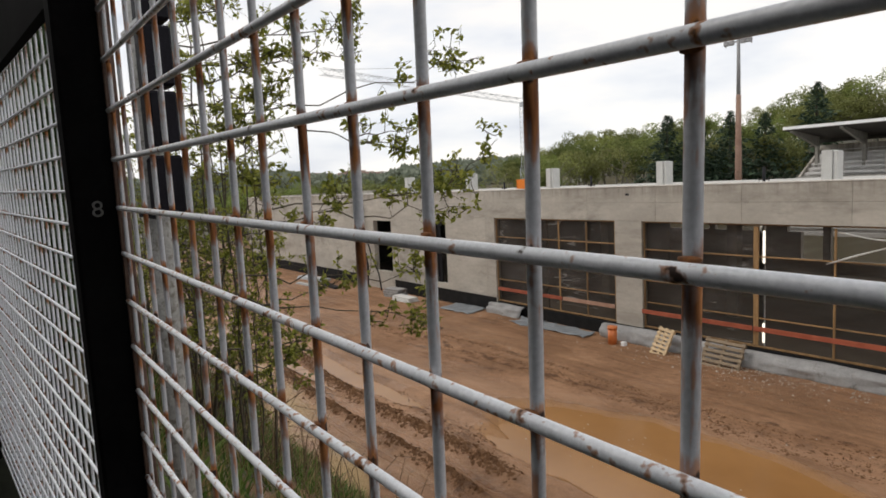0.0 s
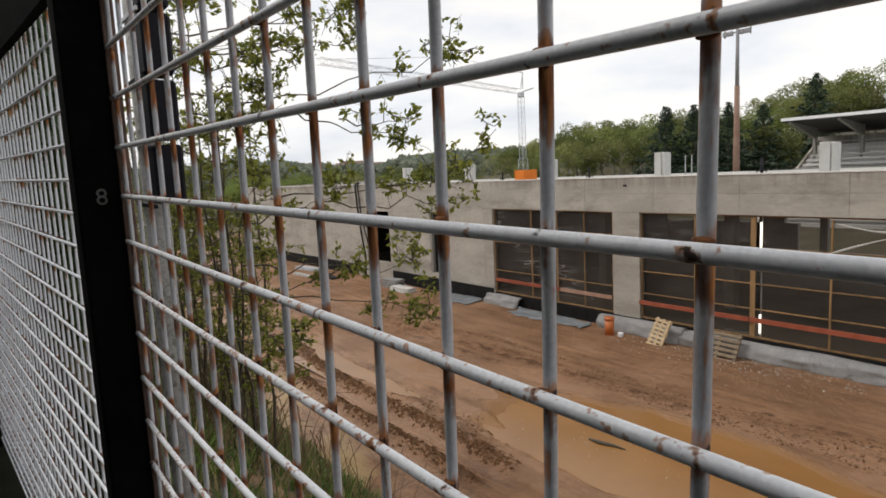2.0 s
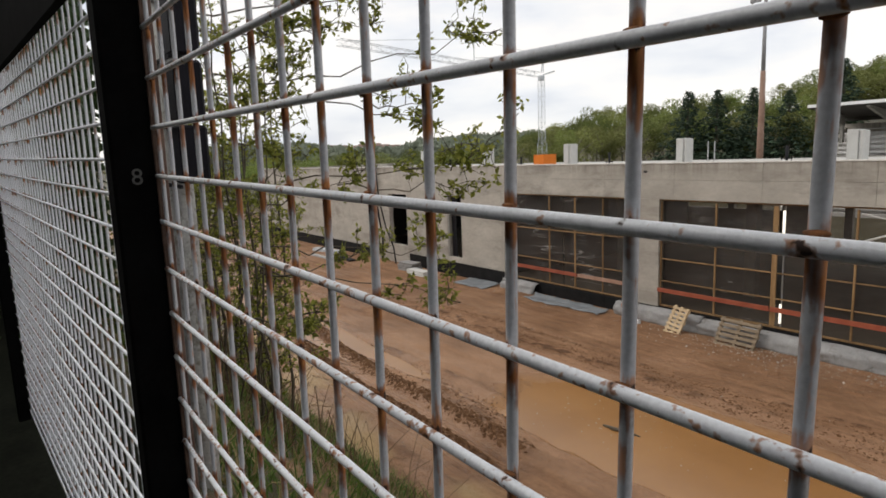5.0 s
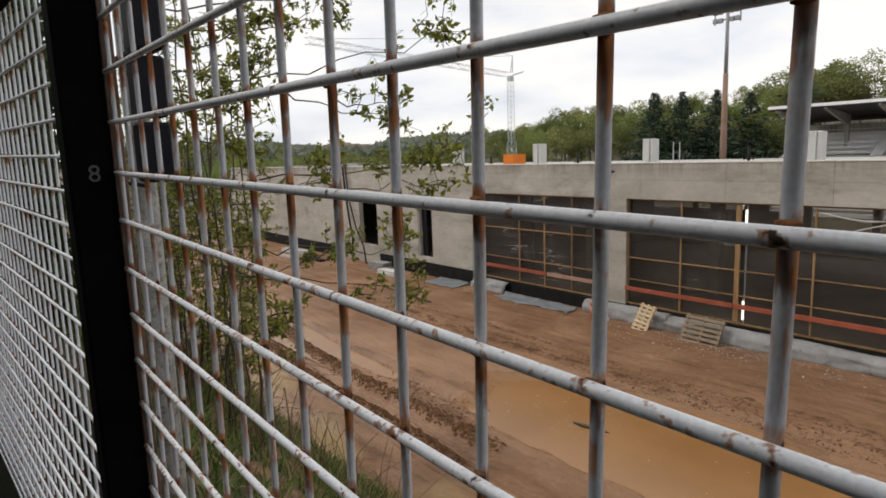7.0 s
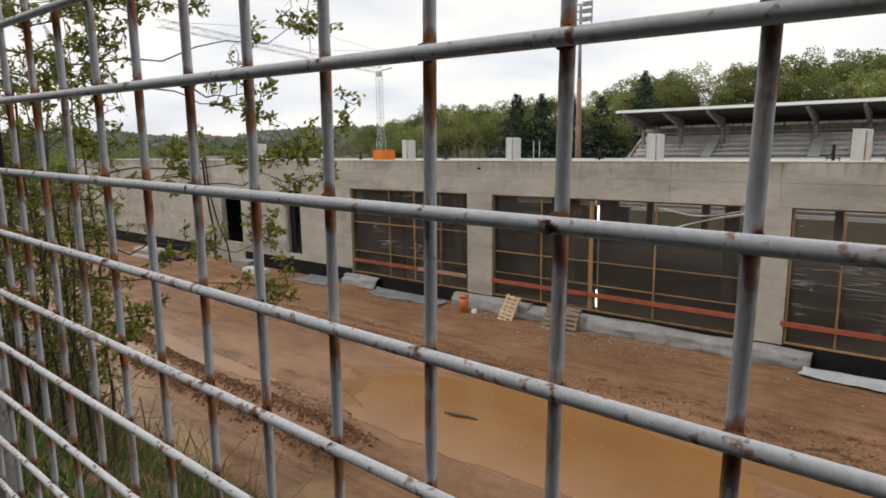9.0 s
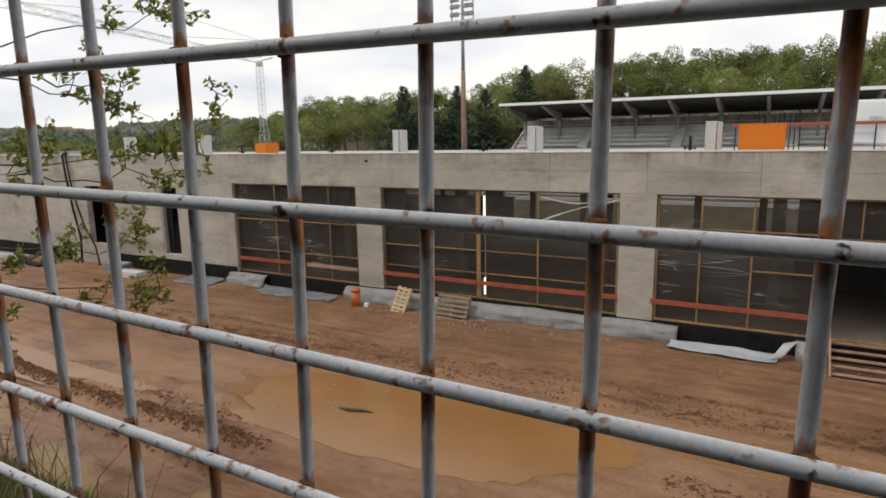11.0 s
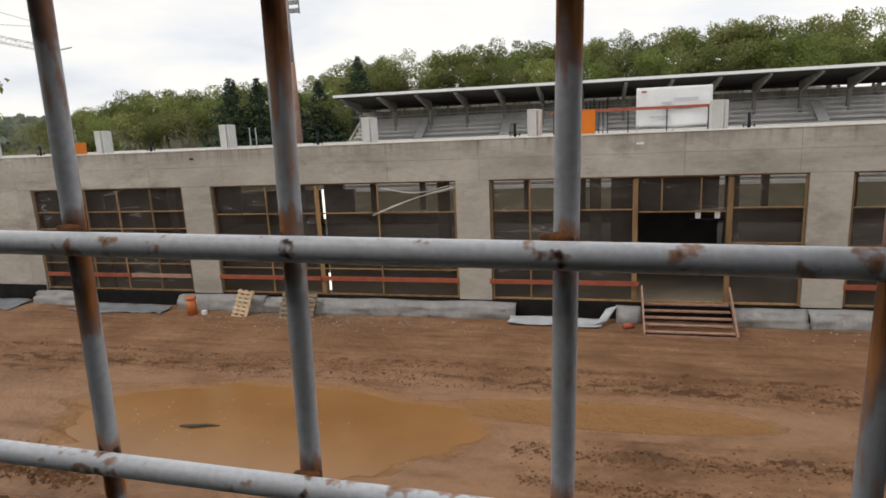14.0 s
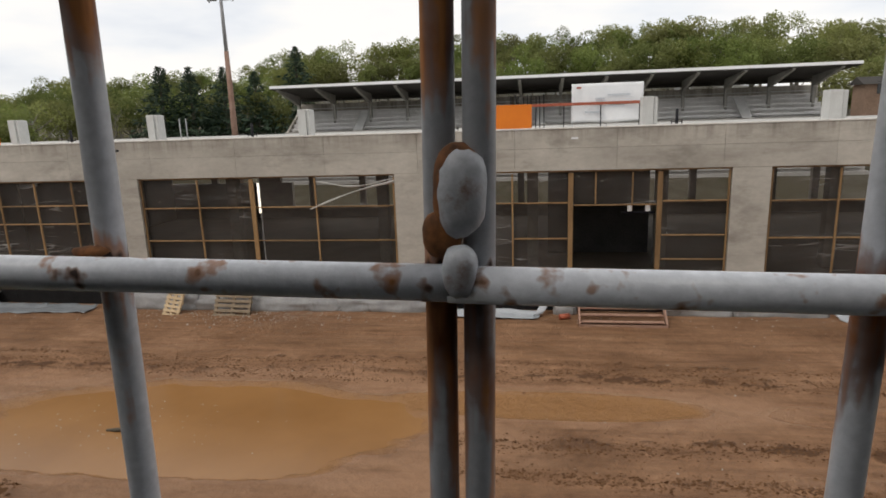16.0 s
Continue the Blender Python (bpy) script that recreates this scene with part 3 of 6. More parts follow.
def vnoise(x, y, seed=0):
    """Value noise on a lattice, for arrays."""
    x, y = np.asarray(x, float), np.asarray(y, float)
    xi, yi = np.floor(x).astype(np.int64), np.floor(y).astype(np.int64)
    fx, fy = x - xi, y - yi
    fx, fy = fx * fx * (3 - 2 * fx), fy * fy * (3 - 2 * fy)

    def hashed(a, b):
        k = (a * 374761393 + b * 668265263 + seed * 144269) & 0x7FFFFFFF
        k = ((k ^ (k >> 13)) * 1274126177) & 0x7FFFFFFF
        return ((k ^ (k >> 16)) & 0xFFFF) / 65535.0

    return (hashed(xi, yi) * (1 - fx) + hashed(xi + 1, yi) * fx) * (1 - fy) + (hashed(xi, yi + 1) * (1 - fx) + hashed(xi + 1, yi + 1) * fx) * fy


def fbm(x, y, octaves=4, seed=0):
    s, a, t = 0, 1.0, 0
    for k in range(octaves):
        s = s + a * vnoise(x * 2 ** k, y * 2 ** k, seed + k)
        t += a
        a *= 0.5
    return s / t


# ---- ground ----
FY = 18.62          # front of the new building
GZ = -6.2           # yard level
ROOF = -0.52        # roof edge
HEAD = -1.79        # heads of the large openings
SILL = -5.66        # floor of the building
rng = np.random.default_rng(7)


def smooth01(v):
    v = np.clip(v, 0, 1)
    return v * v * (3 - 2 * v)


def axis_steps(lo, hi, step, far_lo, far_hi, grow=1.22):
    mid = list(np.arange(lo, hi, step))
    up, s = [hi], step
    while up[-1] < far_hi:
        s *= grow
        up.append(up[-1] + s)
    down, s = [], step
    p = lo
    while p > far_lo:
        s *= grow
        p -= s
        down.append(p)
    return np.array(down[::-1] + mid + up)


def hill(x, y):
    """Wooded slope behind the stadium, lower towards the town."""
    az = np.degrees(np.arctan2(x, np.maximum(y, 1)))
    r = np.hypot(x, y)
    rise = np.interp(az, [-75, -50, -42, -35, -20, 10, 25, 40], [1.0, 3.0, 4.5, 7.5, 11, 12, 9, 6])
    far = np.interp(az, [-75, -60, -45, -35], [7.0, 8.5, 6.0, 0.0])
    return rise * smooth01((r - 78) / 70) + far * smooth01((r - 220) / 160) + 3 * (fbm(x / 40, y / 40, 2, 5) - 0.5) * smooth01((r - 80) / 60)


def ground_fields(x, y):
    z = np.full_like(x, GZ) + 0.10 * (fbm(x / 5, y / 5, 3, 1) - 0.5) + 0.035 * (fbm(x * 1.4, y * 1.4, 3, 9) - 0.5)
    clod = np.zeros_like(x)
    silt = np.zeros_like(x)
    shore = np.zeros_like(x)
    wet = 0.55 * smooth01((fbm(x / 3, y / 1.2, 4, 21) - 0.44) * 6)
    churn = fbm(x * 3.2, y * 5.0, 3, 31)

    def band(yc, half, x0, x1, amp, dark, fray=1.0):
        wob = 0.5 * (fbm(x / 4, x * 0 + yc, 2, 41) - 0.5) * 2
        k = np.exp(-(((y - yc - wob * fray) / half) ** 2)) * smooth01((x - x0) / 1.5) * smooth01((x1 - x) / 1.5)
        lump = k * smooth01((churn - 0.50) * 7)
        return z + amp * (lump - 0.35 * k), np.maximum(clod, dark * lump)

    z, clod = band(13.5, 0.30, -23, 16, 0.07, 0.85, 0.3)
    z, clod = band(14.4, 0.14, -20, 14, 0.05, 0.7, 0.3)
    z, clod = band(12.7, 0.25, -22, -11, 0.05, 0.7, 0.4)
    z, clod = band(10.55, 0.28, -1.6, 14, 0.07, 0.85, 0.4)
    z, clod = band(9.5, 0.16, -1.5, 12, 0.05, 0.7, 0.4)
    z, clod = band(16.2, 0.2, -16, 12, 0.035, 0.4, 0.5)
    z, clod = band(9.0, 0.34, -23, -9.0, 0.07, 0.95, 0.7)
    z, clod = band(7.0, 0.30, -18, -8.0, 0.05, 0.85, 0.8)
    # deep wheel ruts beside the bank
    for yc, deep in ((7.55, 0.13), (8.85, 0.08), (6.6, 0.05)):
        line = yc - 0.047 * (x + 9) + 0.10 * np.sin(x / 1.7 + yc)
        d = (y - line) / 0.30
        on = smooth01((x + 30) / 3) * smooth01((-7.5 - x) / 1.5)
        lug = 0.5 + 0.5 * np.sin((x + 0.6 * d) * math.tau / 0.34)
        z = z - deep * np.exp(-(d ** 2)) * on * (0.8 + 0.2 * lug) + deep * 0.9 * np.exp(-(((np.abs(d) - 1.7) / 0.55) ** 2)) * on * (0.4 + 0.9 * churn)
        clod = np.maximum(clod, on * np.minimum(deep / 0.10, 1) * 0.95 * smooth01((churn - 0.36) * 5) * np.exp(-(((np.abs(d) - 1.6) / 0.42) ** 2)))
        wet = np.maximum(wet, 0.9 * on * np.exp(-(d ** 2)))
    # cross tracks with tread marks
    for cx in (-12.6, -11.9):
        d = (x - cx - 0.35 * (y - 8)) / 0.22
        on = smooth01((y - 7.4) / 0.5) * smooth01((9.8 - y) / 0.5)
        lug = smooth01(0.5 + np.sin(y * math.tau / 0.30))
        z = z - 0.035 * np.exp(-(d ** 4)) * on * lug
        clod = np.maximum(clod, 0.6 * on * np.exp(-(d ** 4)) * lug)
    # hollows that hold water
    for px, py, a, b, deep in ((-6.95, 10.80, 4.75, 1.78, 0.21), (0.6, 12.15, 3.3, 0.60, 0.045), (-16.8, 8.95, 2.6, 0.42, 0.11), (5.6, 9.5, 1.0, 0.3, 0.07), (7.6, 12.0, 2.2, 0.45, 0.10)):
        bend = 0.10 * (x - px) / a if deep > 0.2 else 0.0
        e = (np.abs((x - px) / a) ** 2.5 + np.abs((y - py) / b - bend) ** 2.5) ** 0.4 + 0.40 * (fbm(x / 1.4, y / 0.7, 5, 55) - 0.5)
        z = z - deep * smooth01((1.08 - e) / 0.24)
        clod = clod * (1 - 0.9 * smooth01((1.2 - e) / 0.2))
        wet = np.maximum(wet, 0.9 * smooth01((1.3 - e) / 0.25))
        shore = np.maximum(shore, smooth01((1.14 - e) / 0.16)) if -16 < px < 5 else shore
        silt = np.maximum(silt, smooth01((1.95 - e) / 0.8)) if -16 < px < 5 else silt
    # bank below the fence
    toe = 5.35 + 0.15 * np.clip(-13.5 - x, 0, 12) + 0.12 * np.sin(x / 1.7) + 0.5 * (fbm(x / 1.3, y / 1.3, 3, 77) - 0.5)
    bank = smooth01((toe - y) / 0.5)
    zb = GZ + np.clip((toe - y) / np.maximum(toe - 0.35, 0.5), 0, 1) * 4.75 + 0.12 * (fbm(x * 1.1, y * 1.1, 3, 78) - 0.5) * np.clip((toe - y), 0, 1)
    zb = np.where(y < 0.30, -1.45, zb)
    z = np.where(y < toe, zb, z)
    clod = clod * (1 - bank)
    # wet trampled flat towards the far end of the yard
    flat = smooth01((-8.5 - x) / 3) * smooth01((12.0 - y) / 2.5)
    # the lighter mud tint here also carries the sky's sheen, put into colour
    silt = np.maximum(silt, 0.85 * flat)
    wet = np.maximum(wet, 0.75 * flat * smooth01((fbm(x / 2, y / 0.7, 4, 63) - 0.40) * 6))
    silt = np.minimum(silt, 0.75) * (0.45 + 0.55 * smooth01((fbm(x / 1.5, y / 0.5, 4, 61) - 0.36) * 5))
    sand = smooth01((y - toe + 0.9) / 0.5) * smooth01((toe + 1.6 - y) / 1.2) * smooth01((fbm(x / 0.9, y / 0.9, 3, 80) - 0.38) * 4) * 0.75
    green = bank * smooth01((fbm(x / 0.8, y / 0.8, 3, 81) - 0.22) * 4)
    # beyond the buildings: pitch, woods and far country
    r = np.hypot(x, y)
    out = smooth01((y - 35) / 2) + smooth01((np.abs(x + 10) - 60) / 10)
    green = np.maximum(green, np.clip(out, 0, 1))
    z = z + hill(x, y) * (y > 10)
    z = np.where(y < 0.30, -1.45, z)
    return z, clod, wet, sand, green, silt * (1 - bank), shore * (1 - bank)


gx = axis_steps(-24.0, 11.0, 0.10, -1900, 1700)
gy = axis_steps(4.3, 18.3, 0.09, -900, 2400, 1.16)
GX, GY = np.meshgrid(gx, gy)
gz, g_clod, g_wet, g_sand, g_green, g_silt, g_shore = ground_fields(GX.ravel(), GY.ravel())
nx, ny = len(gx), len(gy)
g_verts = np.stack([GX.ravel(), GY.ravel(), gz], 1)
ii = (np.arange(ny - 1)[:, None] * nx + np.arange(nx - 1)[None, :]).ravel()
g_faces = np.stack([ii, ii + 1, ii + nx + 1, ii + nx], 1)
g_me = mesh_from("ground", g_verts.tolist(), g_faces.tolist(), M_MUD, True)
for key, val in (("clod", g_clod), ("wet", g_wet), ("sand", g_sand), ("green", g_green), ("silt", g_silt), ("shore", g_shore)):
    g_me.attributes.new(key, "FLOAT", "POINT").data.foreach_set("value", np.ascontiguousarray(val, dtype=np.float32))
tagged(new("ground", g_me), "rutted brown mud with churned clods, grassy bank beside it", "ground", kind="structure")


def ground_z(x, y):
    return float(ground_fields(np.array([float(x)]), np.array([float(y)]))[0][0])


def puddle(x0, x1, y0, y1, level, label):
    bm = bmesh.new()
    bm.faces.new([bm.verts.new(v) for v in ((x0, y0, level), (x1, y0, level), (x1, y1, level), (x0, y1, level))])
    return tagged(part("puddle", bm, M_WATER), label, "puddle", kind="structure")


puddle(-12.2, 5.2, 8.3, 13.35, GZ - 0.075, "large shallow puddle of muddy orange-brown water")
puddle(-21.5, -13.4, 8.0, 9.6, GZ - 0.05, "narrow puddle of grey water beside wheel ruts")

# ---- new building ----
WT = 0.30
DECK = ROOF - 0.30
ROW = [(-52.0, -20.54), (-13.90, -12.74), (-3.91, -2.83), (6.15, 7.22), (17.3, 18.4), (28.4, 34.0)]
OPEN = [(-20.54, -13.90), (-12.74, -3.91), (-2.83, 6.15), (7.22, 17.3), (18.4, 28.4)]
HOLES = [(-25.45, -24.20, -5.25, -2.02), (-31.30, -29.35, -5.10, -2.12), (-41.2, -40.2, -2.55, -2.05)]

wall_south = tagged(empty("wall_south", Matrix.Translation((0, FY, GZ))), "long grey fair-faced concrete wall with formwork joints", "wall", kind="structure")


def wall_panel(x0, x1, z0, z1, y0=0.0, y1=WT, material=None, name="panel"):
    g = 0.0028
    part(name, solid(x0 + g, x1 - g, FY + y0, FY + y1, z0 + g, z1 - g, bevel=0.003), material or M_CONC, wall_south, m=Matrix.Translation((0, -FY, -GZ)))


joints = [-52.0] + [round(-51.3 + 3.01 * k, 2) for k in range(0, 28)] + [34.0]
for a, b in zip(joints, joints[1:]):
    wall_panel(a, b, -1.12, ROOF - 0.03)
    wall_panel(a, b, HEAD, -1.12)
for a, b in ROW[1:]:
    wall_panel(a, b, SILL - 0.02, HEAD, -0.002)
# closed stretch with its doors
cuts = sorted({-52.0, -20.54, *[j for j in joints if -52 < j < -20.54 and not any(h[0] - 0.3 < j < h[1] + 0.3 for h in HOLES)], *[v for h in HOLES for v in h[:2]]})
for a, b in zip(cuts, cuts[1:]):
    hole = next((h for h in HOLES if h[0] <= a + 0.01 and b <= h[1] + 0.01), None)
    if hole:
        wall_panel(a, b, hole[3], HEAD) if hole[3] < HEAD - 0.05 else None
        wall_panel(a, b, GZ - 0.1, hole[2])
    else:
        wall_panel(a, b, GZ - 0.1, HEAD)
# plinth below the floor
for k in range(len(joints) - 1):
    if joints[k + 1] > -20.54:
        wall_panel(max(joints[k], -20.54), joints[k + 1], GZ - 0.25, SILL - 0.02, 0.02, WT, M_BITUM, "plinth")
for a, b in ((-52.0, -42.9), (-42.9, -33.2), (-29.2, -25.9), (-25.9, -20.58)):
    wall_panel(a, b, GZ - 0.1, -5.50, -0.018, -0.003, M_BITUM, "plinth")
part("scupper", solid(-13.40, -13.25, FY - 0.012, FY + 0.05, -0.86, -0.79), M_BLACK, wall_south, m=Matrix.Translation((0, -FY, -GZ)))
part("label_plate", solid(1.54, 1.75, FY - 0.012, FY - 0.002, -0.86, -0.80), M_WHITE, wall_south, m=Matrix.Translation((0, -FY, -GZ)))

for nm, dims in (("wall_north", (-52, -13.5, FY + 15, FY + 15.3, GZ - 0.2, -3.6)), ("wall_north_low", (-13.5, 34, FY + 15, FY + 15.3, GZ - 0.2, -5.0)), ("wall_north_head", (-52, 34, FY + 15, FY + 15.3, -1.7, DECK - 0.16)), ("wall_west", (-52.3, -52, FY, FY + 15.3, GZ - 0.2, ROOF - 0.03)), ("wall_east", (34, 34.3, FY, FY + 15.3, GZ - 0.2, ROOF - 0.03))):
    tagged(part(nm, solid(*dims), M_CONC), "plain concrete outer wall of the new building", "wall", kind="structure")
tagged(part("interior_floor", solid(-51.9, 33.9, FY + WT + 0.005, FY + 14.99, SILL - 0.25, SILL), M_FLOOR), "bare concrete floor slab inside the shell", "floor", kind="structure")
tagged(part("ceiling", solid(-51.9, 33.9, FY + WT + 0.005, FY + 14.99, -1.15, DECK - 0.16), M_INSIDE), "raw concrete ceiling slab, the room's dimness in its colour", "ceiling", kind="structure")
tagged(part("roof_deck", solid(-51.99, 33.99, FY + WT + 0.004, FY + 15.28, DECK - 0.15, DECK), M_ROOF), "flat pale roof deck", "roof", kind="structure")
for a, b in zip(joints[::2], joints[2::2] + [34.0]):
    if b > a:
        tagged(part("roof_edge_trim", solid(a + 0.003, b - 0.003, FY - 0.02, FY + 0.16, ROOF - 0.03, ROOF + 0.012, bevel=0.004), M_FLASH), "pale edge strip along the roof", "trim", kind="structure")
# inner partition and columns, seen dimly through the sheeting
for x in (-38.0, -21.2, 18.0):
    tagged(part("partition", solid(x, x + 0.25, FY + 0.35, FY + 14.9, SILL, -1.16), M_INSIDE), "raw concrete partition wall, the room's dimness in its colour", "wall", kind="structure")
# added unseen: shuts off the rear openings so the doorway stays dark
tagged(part("partition", solid(1.0, 4.9, FY + 5.8, FY + 6.0, SILL, -1.16), M_INSIDE), "raw concrete partition wall, the room's dimness in its colour", "wall", kind="structure")
for k in range(29):
    x = -51.6 + 3.01 * k
    tagged(part("pier_north", solid(x, x + (1.3 if k % 3 == 0 else 0.35), FY + 15.01, FY + 15.29, -3.6 if x < -13.6 else -5.0, -1.7), M_CONC), "plain concrete pier between rear openings", "wall", kind="structure")
col_me = None
for x in (-17.0, -11.2, -5.2, 0.4, 4.9, 10.5, 15.0):
    col = part("column", solid(x - 0.2, x + 0.2, FY + 3.4, FY + 3.8, SILL, -1.16, bevel=0.015), M_CONC_D)
    tagged(col, "square raw concrete column inside the shell", "column", "interior columns", "structure")


# ---- sheeted openings ----
def foil(name, parent, x0, x1, z0, z1, y, seed, sag=0.04):
    nu, nv = max(4, int((x1 - x0) / 0.16)), max(4, int((z1 - z0) / 0.12))
    u, v = np.meshgrid(np.linspace(0, 1, nu), np.linspace(0, 1, nv))
    u, v = u.ravel(), v.ravel()
    X, Z = x0 + u * (x1 - x0), z0 + v * (z1 - z0)
    edge = np.minimum(1, 8 * np.minimum(np.minimum(u, 1 - u), np.minimum(v, 1 - v)))
    Y = y + edge * (sag * (fbm(X * 0.9, Z * 3.0, 3, seed) - 0.5) * 2 + 0.03 * (fbm(X * 2.5 + Z, Z * 5, 2, seed + 3) - 0.5))
    k = (np.arange(nv - 1)[:, None] * nu + np.arange(nu - 1)[None, :]).ravel()
    me = mesh_from(name, np.stack([X, Y, Z], 1).tolist(), np.stack([k, k + 1, k + nu + 1, k + nu], 1).tolist(), M_FOIL, True)
    ob = place(name, me, parent, Matrix.Translation((0, -FY, -SILL)), "dusty clear plastic sheeting")
    return ob


def screen(name, x0, x1, posts, rails, panels, board=None, board_gap=None, double=()):
    """A large opening closed with plastic sheeting on raw timber."""
    w = tagged(empty(name, Matrix.Translation((0, FY, SILL))), "wide opening closed with plastic sheeting on raw timber battens", "window", kind="structure")
    back = Matrix.Translation((0, -FY, -SILL))
    y0, y1 = FY + 0.07, FY + 0.13
    part("head_batten", solid(x0 + 0.01, x1 - 0.01, y0, y1, HEAD - 0.05, HEAD - 0.005, bevel=0.004), M_TIMBER, w, m=back)
    part("foot_batten", solid(x0 + 0.01, x1 - 0.01, y0, y1, SILL + 0.004, SILL + 0.07, bevel=0.004), M_TIMBER, w, m=back)
    for x in [x0 + 0.05] + list(posts) + [x1 - 0.05]:
        half = 0.075 if x in double else 0.027
        part("post", solid(x - half, x + half, y0 - 0.012, y1 - 0.02, SILL + 0.075, HEAD - 0.08, bevel=0.004), M_TIMBER, w, m=back)
    xs = [x0 + 0.05] + list(posts) + [x1 - 0.05]
    for i in range(len(xs) - 1):
        for z in rails:
            part("rail", solid(xs[i] + 0.04, xs[i + 1] - 0.04, y0, y1 - 0.02, z - 0.021, z + 0.021, bevel=0.003), M_TIMBER, w, m=back)
    for k, (a, b, z0, z1) in enumerate(panels):
        foil("sheet", w, a, b, z0, z1, y1 + 0.055, int(abs(a) * 10) + k)
    for k, (a, b) in enumerate(board or ()):
        m = M_RED if not (board_gap and a >= board_gap[0] and b <= board_gap[1]) else M_REDWOOD
        part("guard_board", solid(a, b, FY - 0.045, FY - 0.012, -5.12, -4.97, bevel=0.004), m, w, "red painted guard board" if m is M_RED else "pale timber guard board", m=back)
    return w


zt, zb = HEAD - 0.03, SILL + 0.03
screen("window_1", -20.54, -13.90, (-18.17, -16.73, -15.30), (-2.66, -3.30, -4.62), [(-20.57, -17.4, zb, zt), (-17.5, -13.96, zb, zt)], [(-20.4, -16.55), (-16.5, -13.95)], (-16.6, -13.9))
screen("window_2", -12.74, -3.91, (-10.65, -8.74, -6.56), (-2.80, -3.92, -4.72), [(-12.77, -8.72, zb, zt), (-8.5, -6.6, zb, zt), (-6.6, -3.95, zb, zt)], [(-12.75, -8.8), (-8.76, -3.9)], double=(-8.74,))
screen("window_3", -2.83, 6.15, (-1.58, -0.22, 1.55, 4.16), (), [(-2.83, -0.25, zb, zt), (-0.25, 1.5, zb, zt), (1.62, 4.1, -2.86, zt), (4.2, 6.12, zb, zt)], [(-2.9, 1.68)], double=(1.55, 4.16))
w3 = bpy.data.objects["window_3"]
for a, b, zs in ((-2.80, -1.62, (-2.78,)), (-1.54, -0.26, (-2.78,)), (-0.18, 1.46, (-2.78, -3.9)), (1.65, 4.07, (-2.86,)), (4.26, 6.08, (-2.76, -3.80, -4.55))):
    for z in zs:
        part("rail", solid(a, b, FY + 0.07, FY + 0.115, z - 0.021, z + 0.021, bevel=0.003), M_TIMBER, w3, m=Matrix.Translation((0, -FY, -SILL)))
for x in (2.29, 3.37):
    part("post", solid(x - 0.022, x + 0.022, FY + 0.07, FY + 0.115, -2.82, HEAD - 0.08, bevel=0.003), M_TIMBER, w3, m=Matrix.Translation((0, -FY, -SILL)))
screen("window_4", 7.22, 17.3, (9.1, 11.2, 13.2, 15.3), (-2.79, -3.9), [(7.25, 11.3, zb, zt), (11.1, 17.27, zb, zt)], [(7.2, 12.0), (12.05, 17.3)])
screen("window_5", 18.4, 28.4, (20.4, 22.4, 24.4, 26.4), (-2.79, -3.9), [(18.43, 23.5, zb, zt), (23.3, 28.37, zb, zt)], [(18.4, 28.4)])

# torn strip of white foil across the second opening
bm = bmesh.new()
prev = None
for k in range(25):
    t = k / 24
    x, z = -6.75 + 2.85 * t, -2.82 + 0.86 * t + 0.10 * math.sin(t * 3.0) - 0.05
    wv = 0.022 + 0.022 * t + 0.012 * math.sin(9 * t)
    cur = [bm.verts.new((x, FY - 0.02 - 0.02 * math.sin(5 * t), z - wv)), bm.verts.new((x, FY - 0.035, z + wv * 0.6))]
    if prev:
        bm.faces.new((prev[0], cur[0], cur[1], prev[1]))
    prev = cur
strip = part("foil_strip", bm, M_CONC_L, smooth=True)
strip.modifiers.new("thick", "SOLIDIFY").thickness = 0.006
tagged(strip, "white folded strip of plastic hanging across the sheeting", "plastic strip")
# slack upper hem of the same sheeting
bm = bmesh.new()
prev = None
for k in range(25):
    t = k / 24
    x, z = -6.45 + 2.5 * t, -1.97 - 0.20 * math.sin(math.pi * t) ** 1.3 + 0.05 * t
    wv = 0.012 + 0.014 * math.sin(math.pi * t) + 0.006 * math.sin(17 * t)
    cur = [bm.verts.new((x, FY - 0.015 - 0.02 * math.sin(6 * t), z - wv)), bm.verts.new((x, FY - 0.03, z + wv))]
    if prev:
        bm.faces.new((prev[0], cur[0], cur[1], prev[1]))
    prev = cur
hem = part("foil_strip", bm, M_CONC_L, smooth=True)
hem.modifiers.new("thick", "SOLIDIFY").thickness = 0.006
tagged(hem, "slack pale hem of plastic sheeting below the lintel", "plastic strip")

# glowing strips added behind the sheeting for the bright upright gap in it
M_GLOW = bpy.data.materials.new("glow_strip")
M_GLOW.use_nodes = True
M_GLOW.node_tree.nodes["Principled BSDF"].inputs["Emission Color"].default_value = (1.0, 0.93, 0.8, 1)
M_GLOW.node_tree.nodes["Principled BSDF"].inputs["Emission Strength"].default_value = 1.3
lamp = tagged(empty("tube_light", Matrix.Translation((-8.57, FY + 0.22, SILL))), "upright glowing strips added for the bright gap in the plastic sheeting", "lamp")
part("lamp_pole", solid(-0.02, 0.02, 0.05, 0.09, 0.0, 3.8), M_STEEL, lamp)
part("glow_strip", rod(bmesh.new(), (0, 0, 2.65), (0, 0, 3.65), 0.035), M_GLOW, lamp, "glowing strip for a bright gap", smooth=True)
part("glow_strip", rod(bmesh.new(), (0, 0, 0.15), (0, 0, 0.75), 0.035), M_GLOW, lamp, "glowing strip for a bright gap", smooth=True)

